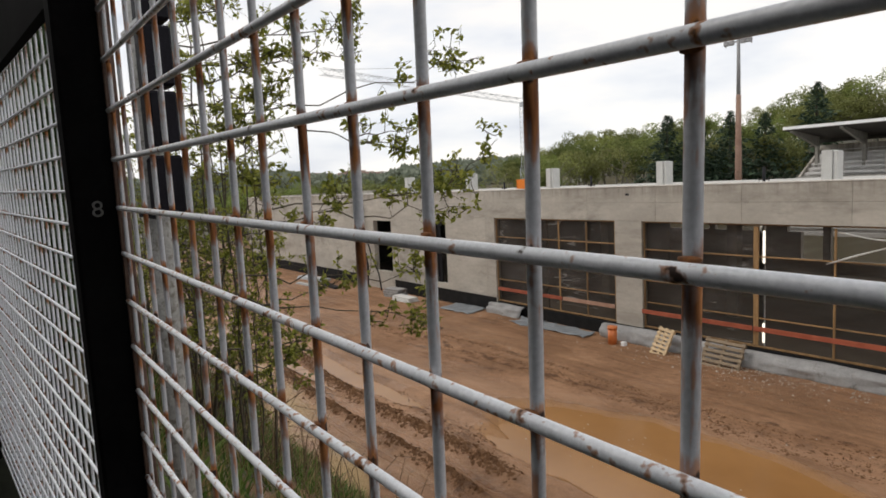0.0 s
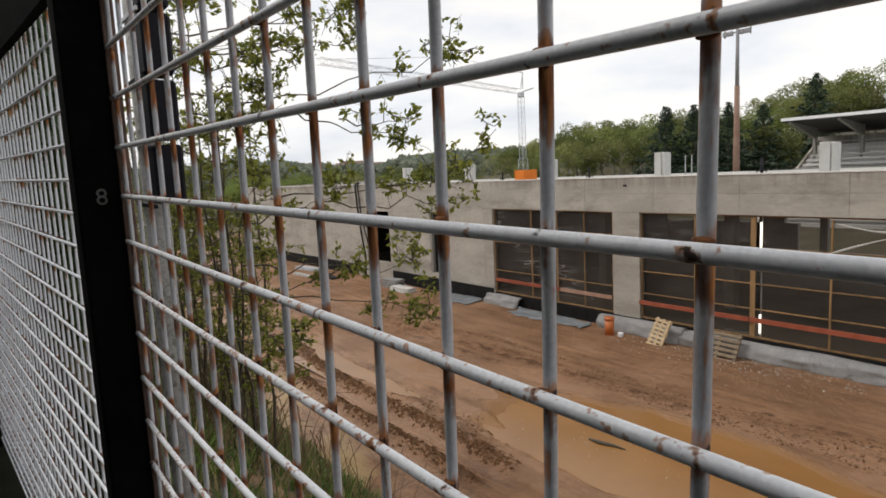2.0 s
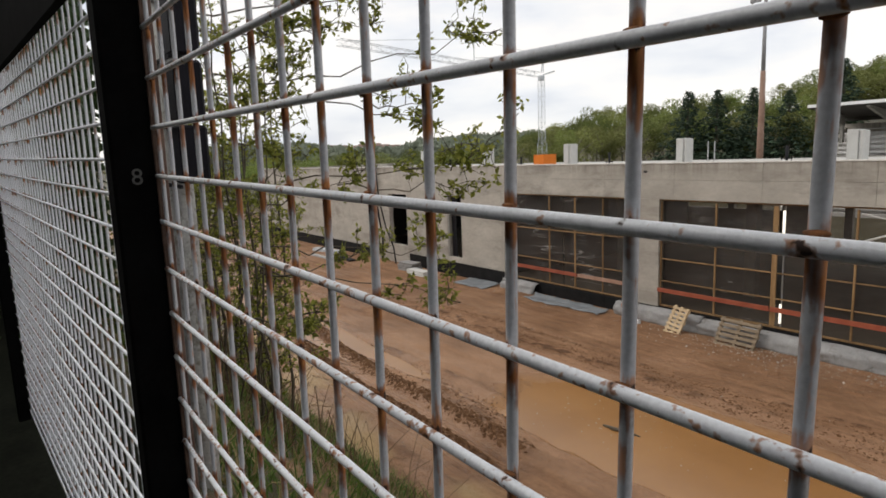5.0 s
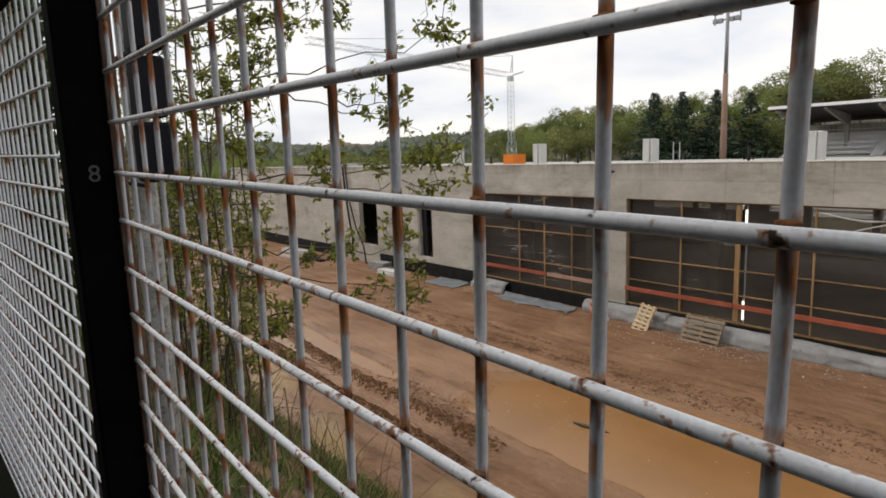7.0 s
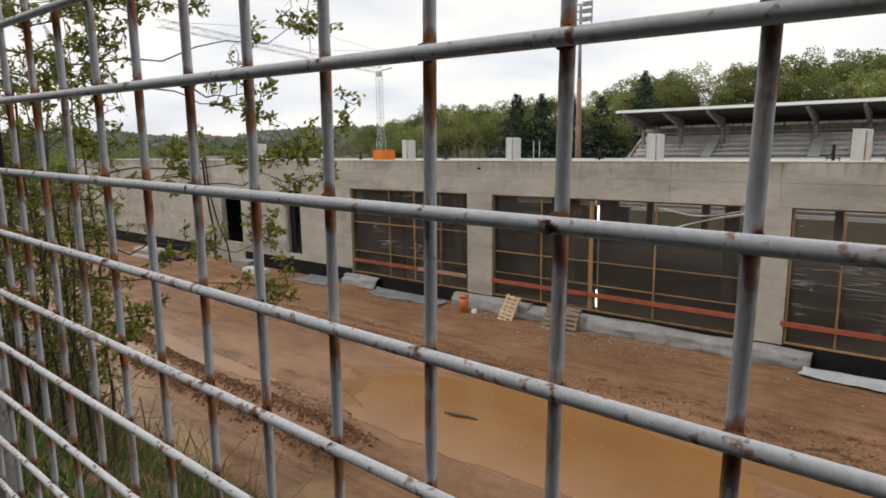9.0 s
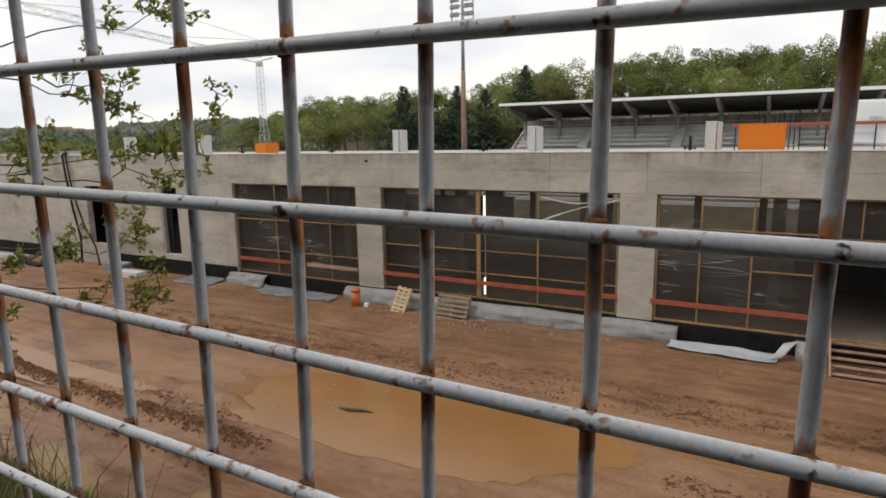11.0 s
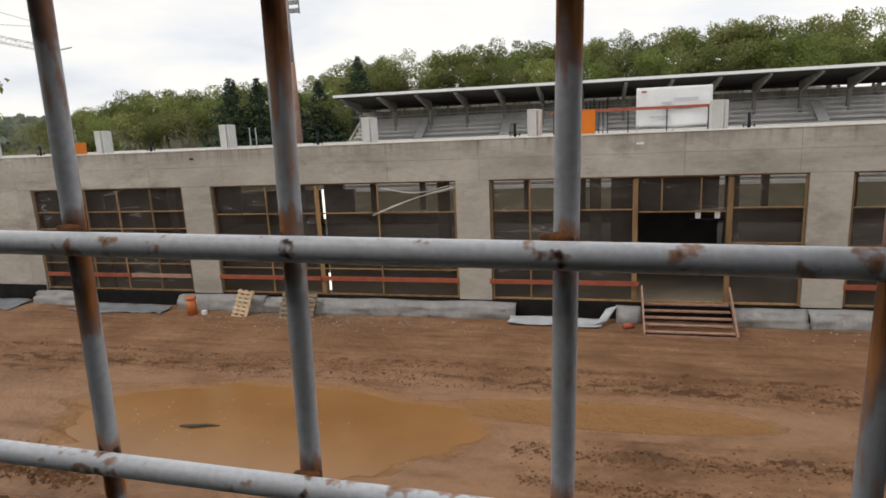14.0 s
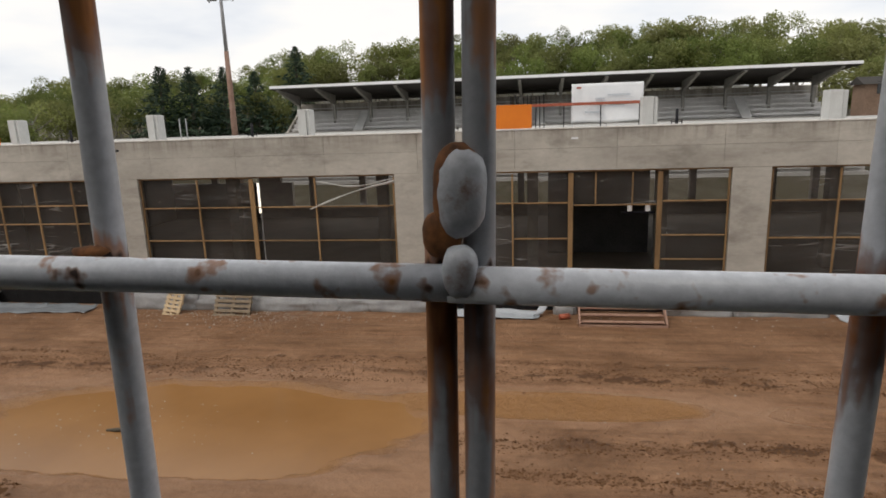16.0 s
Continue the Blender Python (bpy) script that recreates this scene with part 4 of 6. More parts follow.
# ---- roof things ----
shaft = tagged(empty("roof_shaft", Matrix.Translation((-12.81, FY + 1.05, DECK))), "pale precast concrete shaft standing on the flat roof", "shaft", "roof shafts")
shaft.scale = (0.64, 1, 1)
part("front_slab", solid(0, 0.42, 0, 0.52, 0, 1.13, bevel=0.012), M_CONC_L, shaft)
part("side_slab", solid(0.434, 0.60, 0.05, 0.48, 0, 1.11, bevel=0.012), M_CONC_L, shaft)
for x, k in ((-29.2, 0.62), (-23.7, 0.64), (-18.22, 0.62), (-7.33, 0.68), (-1.72, 0.72), (3.74, 0.76), (9.03, 0.85), (14.5, 0.8), (20.0, 0.8)):
    c = copy_thing(shaft, pose(x, FY + 1.05, DECK))
    c.scale = (k, 1, 1)


def crate(x0, x1, y0, h, label):
    c = tagged(empty("orange_box", Matrix.Translation((x0, y0, DECK))), label, "box")
    w = x1 - x0
    part("body", solid(0.01, w - 0.01, 0.01, 0.79, 0.03, h - 0.03), M_ORANGE, c)
    for dims in ((0, w, 0, 0.8, 0, 0.03), (0, w, 0, 0.8, h - 0.03, h)):
        part("rim", solid(*dims, bevel=0.004), M_ORANGE, c)
    for xx in (0, w - 0.03):
        part("edge", solid(xx, xx + 0.03, -0.005, 0.03, 0.03, h - 0.03), M_ORANGE, c)


crate(-0.79, 0.38, FY + 0.5, 1.02, "large bright orange box on the flat roof")
crate(-19.48, -18.87, FY + 0.5, 0.72, "low bright orange box on the flat roof edge")


def vent(x, y, h):
    v = tagged(empty("roof_stub", Matrix.Translation((x, y, DECK))), "short black stub pipe with clamps on the roof", "pipe", "roof stub pipes")
    part("pipe", rod(bmesh.new(), (0, 0, 0), (0, 0, h), 0.045, seg=10), M_BLACK, v, smooth=True)
    part("clamp", solid(-0.17, 0.17, -0.02, 0.02, 0.34, 0.365), M_BLACK, v)
    for dx in (-0.15, 0.15):
        part("bolt", rod(bmesh.new(), (dx, 0, 0), (dx, 0, 0.42), 0.012, seg=6), M_BLACK, v)


for x, h in ((-31.5, 0.35), (-26.2, 0.35), (-20.7, 0.36), (-15.65, 0.44), (-8.9, 0.46), (-2.1, 0.45), (4.72, 0.46), (11.6, 0.4)):
    vent(x, FY + 0.9, h + 0.28)
for x in (-11.52, -11.28):
    tagged(part("steel_rod", rod(bmesh.new(), (x, FY + 0.95, DECK), (x, FY + 0.95, ROOF + 0.68), 0.02, seg=8), M_STEEL), "thin pale steel rod upright on the roof", "rod", "roof rods")

# guard rail and banner on the far side of the roof
rail = tagged(empty("guard_rail", Matrix.Translation((-1.3, FY + 6.0, DECK))), "red site guard rail on thin posts at the roof", "railing")
part("top_rail", solid(0, 5.9, -0.02, 0.02, 0.96, 1.07, bevel=0.004), M_RED, rail)
for x in (0.1, 1.5, 2.9, 4.3, 5.75):
    part("post", solid(x - 0.02, x + 0.02, -0.02, 0.02, 0, 0.96), M_BLACK, rail)
bars_up = tagged(empty("starter_bars", Matrix.Translation((-0.5, FY + 7.2, DECK))), "row of short dark steel starter bars on the roof", "steel bars")
for k in range(9):
    part("rod", rod(bmesh.new(), (0.17 * k, 0, 0), (0.17 * k + 0.02 * math.sin(k * 2.3), 0, 1.42 + 0.06 * math.sin(k * 1.7)), 0.022, seg=6), M_BLACK, bars_up)
ban = tagged(empty("banner", Matrix.Translation((1.9, FY + 6.12, DECK))), "white printed banner sheet hung behind the red rail", "banner")
bm = bmesh.new()
bmesh.ops.create_grid(bm, x_segments=24, y_segments=14, size=0.5)
for v in bm.verts:
    u, q = v.co.x + 0.5, v.co.y + 0.5
    v.co = Vector((2.7 * u, 0.03 * math.sin(7 * u + 2 * q) + 0.02 * math.sin(15 * u), 0.30 + 1.47 * q + 0.02 * math.sin(9 * u) * (1 - q)))
sheet = part("sheet", bm, M_WHITE, ban, smooth=True)
sheet.modifiers.new("thick", "SOLIDIFY").thickness = 0.008
for x in (0.05, 1.35, 2.65):
    part("post", solid(x - 0.025, x + 0.025, 0.06, 0.11, 0, 1.78), M_STEEL, ban)
M_BARGREY = mat("pale_grey_print", (0.45, 0.48, 0.52), (0.55, 0.58, 0.62), 3, 30, 0.7, 0)
part("red_mark", solid(0.18, 0.36, -0.075, -0.06, 1.58, 1.65), M_RED, ban)
for k, (a, b, z) in enumerate(((0.9, 1.25, 0.85), (1.35, 2.2, 0.98), (1.4, 2.0, 0.62), (0.5, 1.1, 0.35))):
    part("print_bar", solid(a, b, -0.075, -0.06, z + 0.3, z + 0.37), M_BARGREY, ban)


# ---- foot of the wall ----
def fleece(x0, x1, seed, material=None, label="grey drainage fleece bulging along the wall foot", name="drainage_fleece", top=SILL - 0.02, reach=0.42):
    nu = max(6, int((x1 - x0) / 0.14))
    nv = 13
    verts, faces = [], []
    for i in range(nu):
        x = x0 + (x1 - x0) * i / (nu - 1)
        endk = min(1, 3 * min(i, nu - 1 - i) / nu + 0.82)
        for j in range(nv):
            a = math.pi * 0.5 * j / (nv - 1)
            nz = float(fbm(np.array([x * 1.1]), np.array([j * 0.35]), 3, seed)[0]) - 0.5
            wr = math.sin(x * 5.3 + 2.2 * math.sin(x * 1.9 + j * 0.5)) * 0.05
            rr = reach * endk * (1 + 0.6 * nz + wr)
            y = FY - 0.01 - rr * math.sin(a) ** 0.8
            z = GZ - 0.06 + (top - 0.09 * float(fbm(np.array([x * 0.6]), np.array([seed * 1.0]), 2, 5)[0]) - GZ + 0.06) * math.cos(a) ** 0.75 * (1 + 0.12 * nz * math.sin(2 * a))
            verts.append((x, y, z))
    for i in range(nu - 1):
        for j in range(nv - 1):
            k = i * nv + j
            faces.append((k, k + 1, k + nv + 1, k + nv))
    ob = new(name, mesh_from(name, verts, faces, material or M_MEMB, True))
    ob.modifiers.new("thick", "SOLIDIFY").thickness = 0.02
    return tagged(ob, label, "membrane", "drainage fleece lengths")


for k, (a, b) in enumerate(((-20.95, -18.75), (-14.45, -10.9), (-11.1, -5.8), (-6.0, -2.05), (1.02, 1.75), (4.30, 6.3), (6.32, 9.0), (13.2, 20.0), (20.1, 33.0))):
    fleece(a, b, 100 + k)


def flat_sheet(x0, x1, y0, y1, seed, label, material=None, lift=0.03):
    nu, nv = 22, 8
    u, v = np.meshgrid(np.linspace(0, 1, nu), np.linspace(0, 1, nv))
    u, v = u.ravel(), v.ravel()
    X = x0 + u * (x1 - x0) + 0.18 * (fbm(v * 3, u * 2, 2, seed) - 0.5)
    Y = y0 + v * (y1 - y0) + 0.16 * (fbm(u * 5, v, 2, seed + 1) - 0.5)
    Z = ground_fields(X, Y)[0] + lift + 0.10 * (fbm(u * 6, v * 3, 3, seed + 2) - 0.35).clip(0) + np.where(v > 0.75, (v - 0.75) * 0.3, 0)
    k = (np.arange(nv - 1)[:, None] * nu + np.arange(nu - 1)[None, :]).ravel()
    ob = new("membrane_sheet", mesh_from("membrane_sheet", np.stack([X, Y, Z], 1).tolist(), np.stack([k, k + 1, k + nu + 1, k + nu], 1).tolist(), material or M_SHEET, True))
    ob.modifiers.new("thick", "SOLIDIFY").thickness = 0.015
    return tagged(ob, label, "sheet", "loose membrane sheets")


flat_sheet(-18.6, -16.6, FY - 1.15, FY - 0.35, 201, "blue-grey membrane sheet fallen flat on the mud", M_SHEET_D)
flat_sheet(-16.7, -14.6, FY - 1.05, FY - 0.35, 204, "blue-grey membrane sheet fallen flat on the mud", M_SHEET_D)
flat_sheet(-2.2, 0.55, FY - 0.95, FY - 0.42, 207, "pale blue-grey membrane sheet curled at the wall foot", lift=0.06)
flat_sheet(-23.4, -21.2, FY - 1.3, FY - 0.2, 210, "blue-grey membrane sheet fallen flat on the mud", M_SHEET_D)
flat_sheet(9.1, 13.0, FY - 1.0, FY - 0.4, 213, "pale blue-grey membrane sheet curled at the wall foot")
# lifted flap of the sheet
bm = bmesh.new()
pts = ((0.40, FY - 0.75, GZ + 0.05), (0.72, FY - 0.62, GZ + 0.10), (1.06, FY - 0.30, GZ + 0.52), (0.72, FY - 0.34, GZ + 0.42))
bm.faces.new([bm.verts.new(q) for q in pts])
bmesh.ops.subdivide_edges(bm, edges=bm.edges[:], cuts=4, use_grid_fill=True)
for v in bm.verts:
    v.co.y += 0.03 * math.sin(v.co.x * 9)
flap = part("membrane_flap", bm, M_SHEET, smooth=True)
flap.modifiers.new("thick", "SOLIDIFY").thickness = 0.012
tagged(flap, "pale membrane corner folded up against the wall", "sheet")


def pallet(name, w, h, boards, material, m, label, gap=0.4):
    p = tagged(empty(name, m), label, "pallet", "pallets by the wall")
    step = h / boards
    for k in range(boards):
        z = k * step
        part("deck_board", solid(0, w, 0, 0.022, z, z + step * (1 - gap), bevel=0.003), material, p)
    for x in (0.02, w / 2 - 0.045, w - 0.11):
        part("bearer", solid(x, x + 0.09, 0.024, 0.10, 0.0, h - 0.01, bevel=0.004), material, p)
    for k in (0, boards // 2, boards - 1):
        part("base_board", solid(0, w, 0.102, 0.122, k * step, k * step + 0.1), material, p)
    return p


pallet("pallet", 0.60, 1.02, 7, M_PALLET_L, pose(-11.86, FY - 0.98, ground_z(-11.6, FY - 0.9) - 0.01, -27, 7, -3), "fresh pale wooden pallet leaning on the fleece", 0.38)
pallet("pallet", 1.26, 0.98, 6, M_PALLET_D, pose(-10.05, FY - 0.98, ground_z(-9.4, FY - 0.9) - 0.02, -30, 2, 2), "weathered brown wooden pallet leaning on the fleece", 0.4)

# orange pipe end and small rubbish
gz0 = ground_z(-13.42, FY - 0.9)
pipe = tagged(empty("pipe_stub", Matrix.Translation((-13.42, FY - 0.9, gz0 - 0.03))), "upright orange-brown drain pipe end in the mud", "pipe")
part("pipe", rod(bmesh.new(), (0, 0, 0), (0, 0, 0.60), 0.165, seg=24), M_PIPE_O, pipe, smooth=True)
part("socket", rod(bmesh.new(), (0, 0, 0.57), (0, 0, 0.68), 0.18, seg=24), M_PIPE_O, pipe, smooth=True)
gz0 = ground_z(-12.95, FY - 0.85)
tagged(part("plaster_block", solid(-13.05, -12.86, FY - 0.95, FY - 0.80, gz0 - 0.02, gz0 + 0.14, bevel=0.02), M_WHITE), "small white block lying in the mud", "block")
gz0 = ground_z(1.35, FY - 0.85)
can = part("red_can", rod(bmesh.new(), (1.2, FY - 0.9, gz0 + 0.08), (1.5, FY - 0.82, gz0 + 0.09), 0.085, seg=14), M_RED, smooth=True)
tagged(can, "small red canister lying in the mud", "canister")

# site stairs
st = tagged(empty("site_stairs", Matrix.Translation((1.74, FY - 0.06, GZ))), "red-brown wooden site stairs up to the doorway", "stairs")
N_ST, RUN, TOPZ = 5, 1.30, SILL - GZ + 0.10
for k in range(N_ST):
    t = (k + 0.5) / N_ST
    z = TOPZ - k * TOPZ / N_ST - 0.02
    y = -RUN * (k + 0.6) / N_ST
    part("tread", solid(0.06, 2.44, y - 0.10, y + 0.05, z - 0.04, z, bevel=0.004), M_REDWOOD, st)
for k in range(N_ST):
    z = TOPZ - k * TOPZ / N_ST - 0.065
    y = -RUN * (k + 0.6) / N_ST + 0.052
    part("riser", solid(0.06, 2.44, y, y + 0.02, z - TOPZ / N_ST + 0.075, z), M_RISER, st, "dark red-brown board")
for x in (0.0, 2.45):
    bm = beam(bmesh.new(), (x + 0.025, 0.0, TOPZ + 0.42), (x + 0.025, -RUN - 0.12, 0.02), 0.05, 0.16)
    part("stringer", bm, M_REDWOOD, st)
part("foot_board", solid(0.0, 2.5, -RUN - 0.16, -RUN - 0.11, -0.06, 0.06), M_REDWOOD, st)

# black backing added for the shade in the gaps between the treads
tagged(part("stair_gap_backing", solid(1.8, 4.22, FY - 0.05, FY + 0.015, GZ - 0.1, SILL - 0.06), M_BITUM), "black backing for the shade between the stair treads", "plinth", kind="structure")

# dim things inside the doorway and door leaf recess
door = tagged(empty("door_1", Matrix.Translation((-25.45, FY, -5.25))), "dark narrow doorway in the concrete wall with steel frame", "door", kind="structure")
for dims in ((0.003, 0.14, 0.02, 0.2, 0.003, 3.225), (1.19, 1.247, 0.02, 0.2, 0.003, 3.225), (0.14, 1.19, 0.02, 0.2, 3.17, 3.225)):
    part("frame", solid(*dims), M_CONC_D, door)
part("leaf", solid(0.14, 0.50, 0.22, 0.26, 0.0, 3.17), M_BLACK, door)
part("lintel_lamp", solid(0.45, 0.85, 0.06, 0.16, 2.98, 3.12), M_BLACK, door)

for x in (3.25, 3.78):
    tagged(part("cable_box", solid(x, x + 0.14, FY + 0.16, FY + 0.24, -3.08, -2.88, bevel=0.01), M_WHITE), "small white cable box hung in the doorway head", "cable box", "cable boxes")
tagged(part("door_batten", solid(3.1, 4.05, FY + 0.17, FY + 0.21, -3.14, -3.085), M_DARKBOX), "dark batten hung in the doorway head", "batten")

# black hose looped over the roof edge
bm = bmesh.new()
hose = [(-33.0, FY + 0.6, DECK + 0.06), (-32.8, FY + 0.1, ROOF + 0.12), (-32.75, FY - 0.12, ROOF - 0.05), (-32.6, FY - 0.14, -1.8), (-32.3, FY - 0.16, -3.4), (-31.9, FY - 0.18, -4.9), (-31.5, FY - 0.5, -6.1)]
tube(bm, hose, [0.06] * len(hose), 8)
tagged(part("black_hose", bm, M_BLACK, smooth=True), "thick black hose hanging over the roof edge", "hose")
bm = bmesh.new()
hose = [(-32.6, FY + 0.5, DECK + 0.05), (-32.45, FY - 0.12, ROOF + 0.02), (-32.2, FY - 0.15, -2.4), (-31.4, FY - 0.2, -4.2), (-30.5, FY - 0.3, -5.2), (-29.8, FY - 0.6, -6.08)]
tube(bm, hose, [0.045] * len(hose), 8)
tagged(part("black_hose", bm, M_BLACK, smooth=True), "thick black hose hanging over the roof edge", "hose")

# heaps of boards and rubble at the far wall foot
for k, (x, y, w, d, h, mt, lab) in enumerate(((-27.3, FY - 1.2, 1.6, 0.7, 0.28, M_CONC_L, "pale offcut slab lying on rubble"), (-28.6, FY - 0.9, 1.2, 0.8, 0.5, M_MEMB, "grey rolled fleece lying at the wall foot"), (-35.5, FY - 1.5, 2.6, 0.5, 0.18, M_BLACK, "dark steel profiles stacked on the mud"), (-37.4, FY - 2.4, 2.8, 0.4, 0.14, M_STEEL, "pale metal profiles stacked on the mud"), (-39.5, FY - 1.2, 3.2, 0.7, 0.22, M_SHEET, "grey sheets stacked on the mud"), (-25.9, FY - 1.5, 1.5, 0.5, 0.06, M_TIMBER, "timber offcuts lying on the mud"))):
    s = tagged(empty("material_stack", pose(x, y, GZ - 0.04, 0, 0, 8 * math.sin(k * 2.1))), lab, "stack")
    for j in range(4):
        o = 0.06 * math.sin(j * 1.9 + k)
        part("board", solid(o, w + o, -d / 2 + 0.03 * j, d / 2 - 0.02 * j, h * j / 4, h * (j + 0.85) / 4, bevel=0.005), mt, s)

# pebbles and rubble
rs = np.random.default_rng(11)
verts, faces = [], []
for k in range(1000):
    if k < 900:
        x, y = rs.uniform(-22, 12) if k < 250 else rs.normal(-8.6, 1.9), FY - 0.5 - abs(rs.normal(0, 0.75))
        s = rs.uniform(0.006, 0.020) + 0.025 * rs.random() ** 5
    else:
        x, y = rs.uniform(-20, 11), rs.uniform(6.2, 17)
        s = rs.uniform(0.010, 0.03)
    z = 0.0
    b = len(verts)
    p = rs.normal(size=(6, 3)) * 0.25 + np.array([(1, 0, 0), (-1, 0, 0), (0, 1, 0), (0, -1, 0), (0, 0, 0.7), (0, 0, -0.7)])
    verts += [(x + s * q[0], y + s * q[1], s * q[2]) for q in p]
    faces += [tuple(b + i for i in t) for t in ((0, 2, 4), (2, 1, 4), (1, 3, 4), (3, 0, 4), (2, 0, 5), (1, 2, 5), (3, 1, 5), (0, 3, 5))]
va = np.array(verts)
va[:, 2] += ground_fields(va[:, 0], va[:, 1])[0] + 0.008
tagged(new("rubble", mesh_from("rubble", va.tolist(), faces, M_DEBRIS)), "pale pebbles and rubble scattered on the mud", "rubble", kind="stuff")
# mud clods
verts, faces = [], []
for k in range(23000):
    yc, half, x0, x1 = ((13.25, 0.09, -23, 11), (10.62, 0.16, -1.2, 11), (9.55, 0.10, -1.0, 10), (7.9, 0.65, -23, -8.5), (14.25, 0.08, -20, 11), (13.72, 0.12, -16, 11), (7.9, 0.65, -19, -9), (9.0, 0.18, -22, -9.5))[k % 8]
    x, y = rs.uniform(x0, x1), yc + rs.normal(0, half)
    y += 0.12 * math.sin(x / 2.3 + yc) + (0.25 * rs.normal() if rs.random() < 0.15 else 0.0)
    s = 0.005 + 0.024 * rs.random() ** 2.5
    if yc == 7.9:
        # thrown up along both lips of the deep rut
        y = 7.55 - 0.047 * (x + 9) + 0.10 * math.sin(x / 1.7 + 7.55) + rs.choice((-0.48, 0.48)) + rs.normal(0, 0.12)
        s *= 1.9
    b = len(verts)
    p = rs.normal(size=(6, 3)) * 0.3 + np.array([(1, 0, 0), (-1, 0, 0), (0, 1, 0), (0, -1, 0), (0, 0, 0.7), (0, 0, -0.7)])
    verts += [(x + s * 1.4 * q[0], y + s * q[1], s * q[2]) for q in p]
    faces += [tuple(b + i for i in t) for t in ((0, 2, 4), (2, 1, 4), (1, 3, 4), (3, 0, 4), (2, 0, 5), (1, 2, 5), (3, 1, 5), (0, 3, 5))]
va = np.array(verts)
va[:, 2] += ground_fields(va[:, 0], va[:, 1])[0] + 0.004
M_CLOD = mat("dark_mud_clod", (0.105, 0.052, 0.025), (0.20, 0.105, 0.052), 3, 60, 0.85, 0.4, spec=0.2)
tagged(new("mud_clods", mesh_from("mud_clods", va.tolist(), faces, M_CLOD)), "dark clods of churned mud along the wheel tracks", "mud", kind="stuff")
# pale chips and foam on the puddle
verts, faces = [], []
for k in range(75):
    x, y = rs.normal(-8.2, 1.6), rs.normal(10.7, 0.7)
    if ground_z(x, y) > GZ - 0.09:
        continue
    b, a, q = len(verts), rs.uniform(0, math.tau), 0.006 + 0.014 * rs.random() ** 2
    verts += [(x + q * 1.5 * math.cos(a + i * math.tau / 5), y + q * math.sin(a + i * math.tau / 5), GZ - 0.070) for i in range(5)] + [(x, y, GZ - 0.062)]
    faces += [(b + i, b + (i + 1) % 5, b + 5) for i in range(5)]
tagged(new("floating_chips", mesh_from("floating_chips", verts, faces, M_DEBRIS)), "pale chips floating on the muddy puddle", "debris", kind="stuff")
# stick floating in the puddle
bm = tube(bmesh.new(), [(-8.5, 10.43, GZ - 0.07), (-8.2, 10.42, GZ - 0.045), (-7.9, 10.52, GZ - 0.05), (-7.62, 10.58, GZ - 0.075)], [0.03, 0.05, 0.04, 0.015], 6)
tagged(part("floating_branch", bm, M_BARK, smooth=True), "dark wet branch lying in the muddy puddle", "branch")

# ---- grandstand ----
SX0, SX1, SY = -25.8, 28.8, 60.0
stand = tagged(empty("grandstand", Matrix.Translation((0, SY, GZ - 0.2))), "long covered concrete grandstand with dark cantilever roof", "grandstand")
B = Matrix.Translation((0, -SY, -GZ))
for k in range(16):
    y, z = SY - 4.5 + 0.78 * k, -5.7 + 0.44 * k
    part("terrace_step", solid(SX0 + 0.2, SX1 - 0.6, y, y + 0.80, z - 0.44, z, bevel=0.01), M_STAND_STEP, stand, m=B)
    part("bench", solid(SX0 + 0.5, SX1 - 1.0, y + 0.34, y + 0.72, z + 0.26, z + 0.33), M_CONC_L, stand, m=B)
part("back_wall", solid(SX0, SX1, SY + 8.1, SY + 8.4, GZ, 1.75), M_CONC, stand, m=B)
part("understructure", solid(SX0 + 0.3, SX1 - 0.7, SY + 2, SY + 8.1, GZ, -1.2), M_CONC_D, stand, m=B)
# band below the roof, its shade painted near black
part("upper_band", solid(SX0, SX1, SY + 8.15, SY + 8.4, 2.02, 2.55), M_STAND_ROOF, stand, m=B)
bm = bmesh.new()
rv = [bm.verts.new(q) for q in ((SX0, SY, 3.12), (SX1 + 0.1, SY, 3.12), (SX1 - 0.9, SY + 8.9, 2.30), (SX0, SY + 8.9, 2.30), (SX0, SY, 3.34), (SX1 + 0.1, SY, 3.34), (SX1 - 0.9, SY + 8.9, 2.62), (SX0, SY + 8.9, 2.62))]
for q in ((3, 2, 1, 0), (4, 5, 6, 7), (0, 1, 5, 4), (1, 2, 6, 5), (2, 3, 7, 6), (3, 0, 4, 7)):
    bm.faces.new([rv[i] for i in q])
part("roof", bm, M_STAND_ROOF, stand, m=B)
part("fascia", solid(SX0 - 0.05, SX1 + 0.12, SY - 0.06, SY - 0.004, 3.20, 3.47), M_FASCIA, stand, "pale metal roof edge", m=B)
nb = 14
for k in range(nb):
    x = SX0 + 0.5 + (SX1 - SX0 - 2.0) * k / (nb - 1)
    bm = bmesh.new()
    pr = [(SY + 0.15, 3.10), (SY + 0.15, 2.95), (SY + 5.6, 1.60), (SY + 6.0, 1.60), (SY + 6.0, 2.55)]
    va_, vb_ = [bm.verts.new((x, *q)) for q in pr], [bm.verts.new((x + 0.28, *q)) for q in pr]
    bm.faces.new(va_[::-1])
    bm.faces.new(vb_)
    for i in range(5):
        bm.faces.new((va_[i], va_[(i + 1) % 5], vb_[(i + 1) % 5], vb_[i]))
    part("bracket", bm, M_CONC_D, stand, m=B)
    part("column", solid(x, x + 0.28, SY + 5.6, SY + 6.0, GZ + 4.5, 1.60), M_CONC_D, stand, m=B)
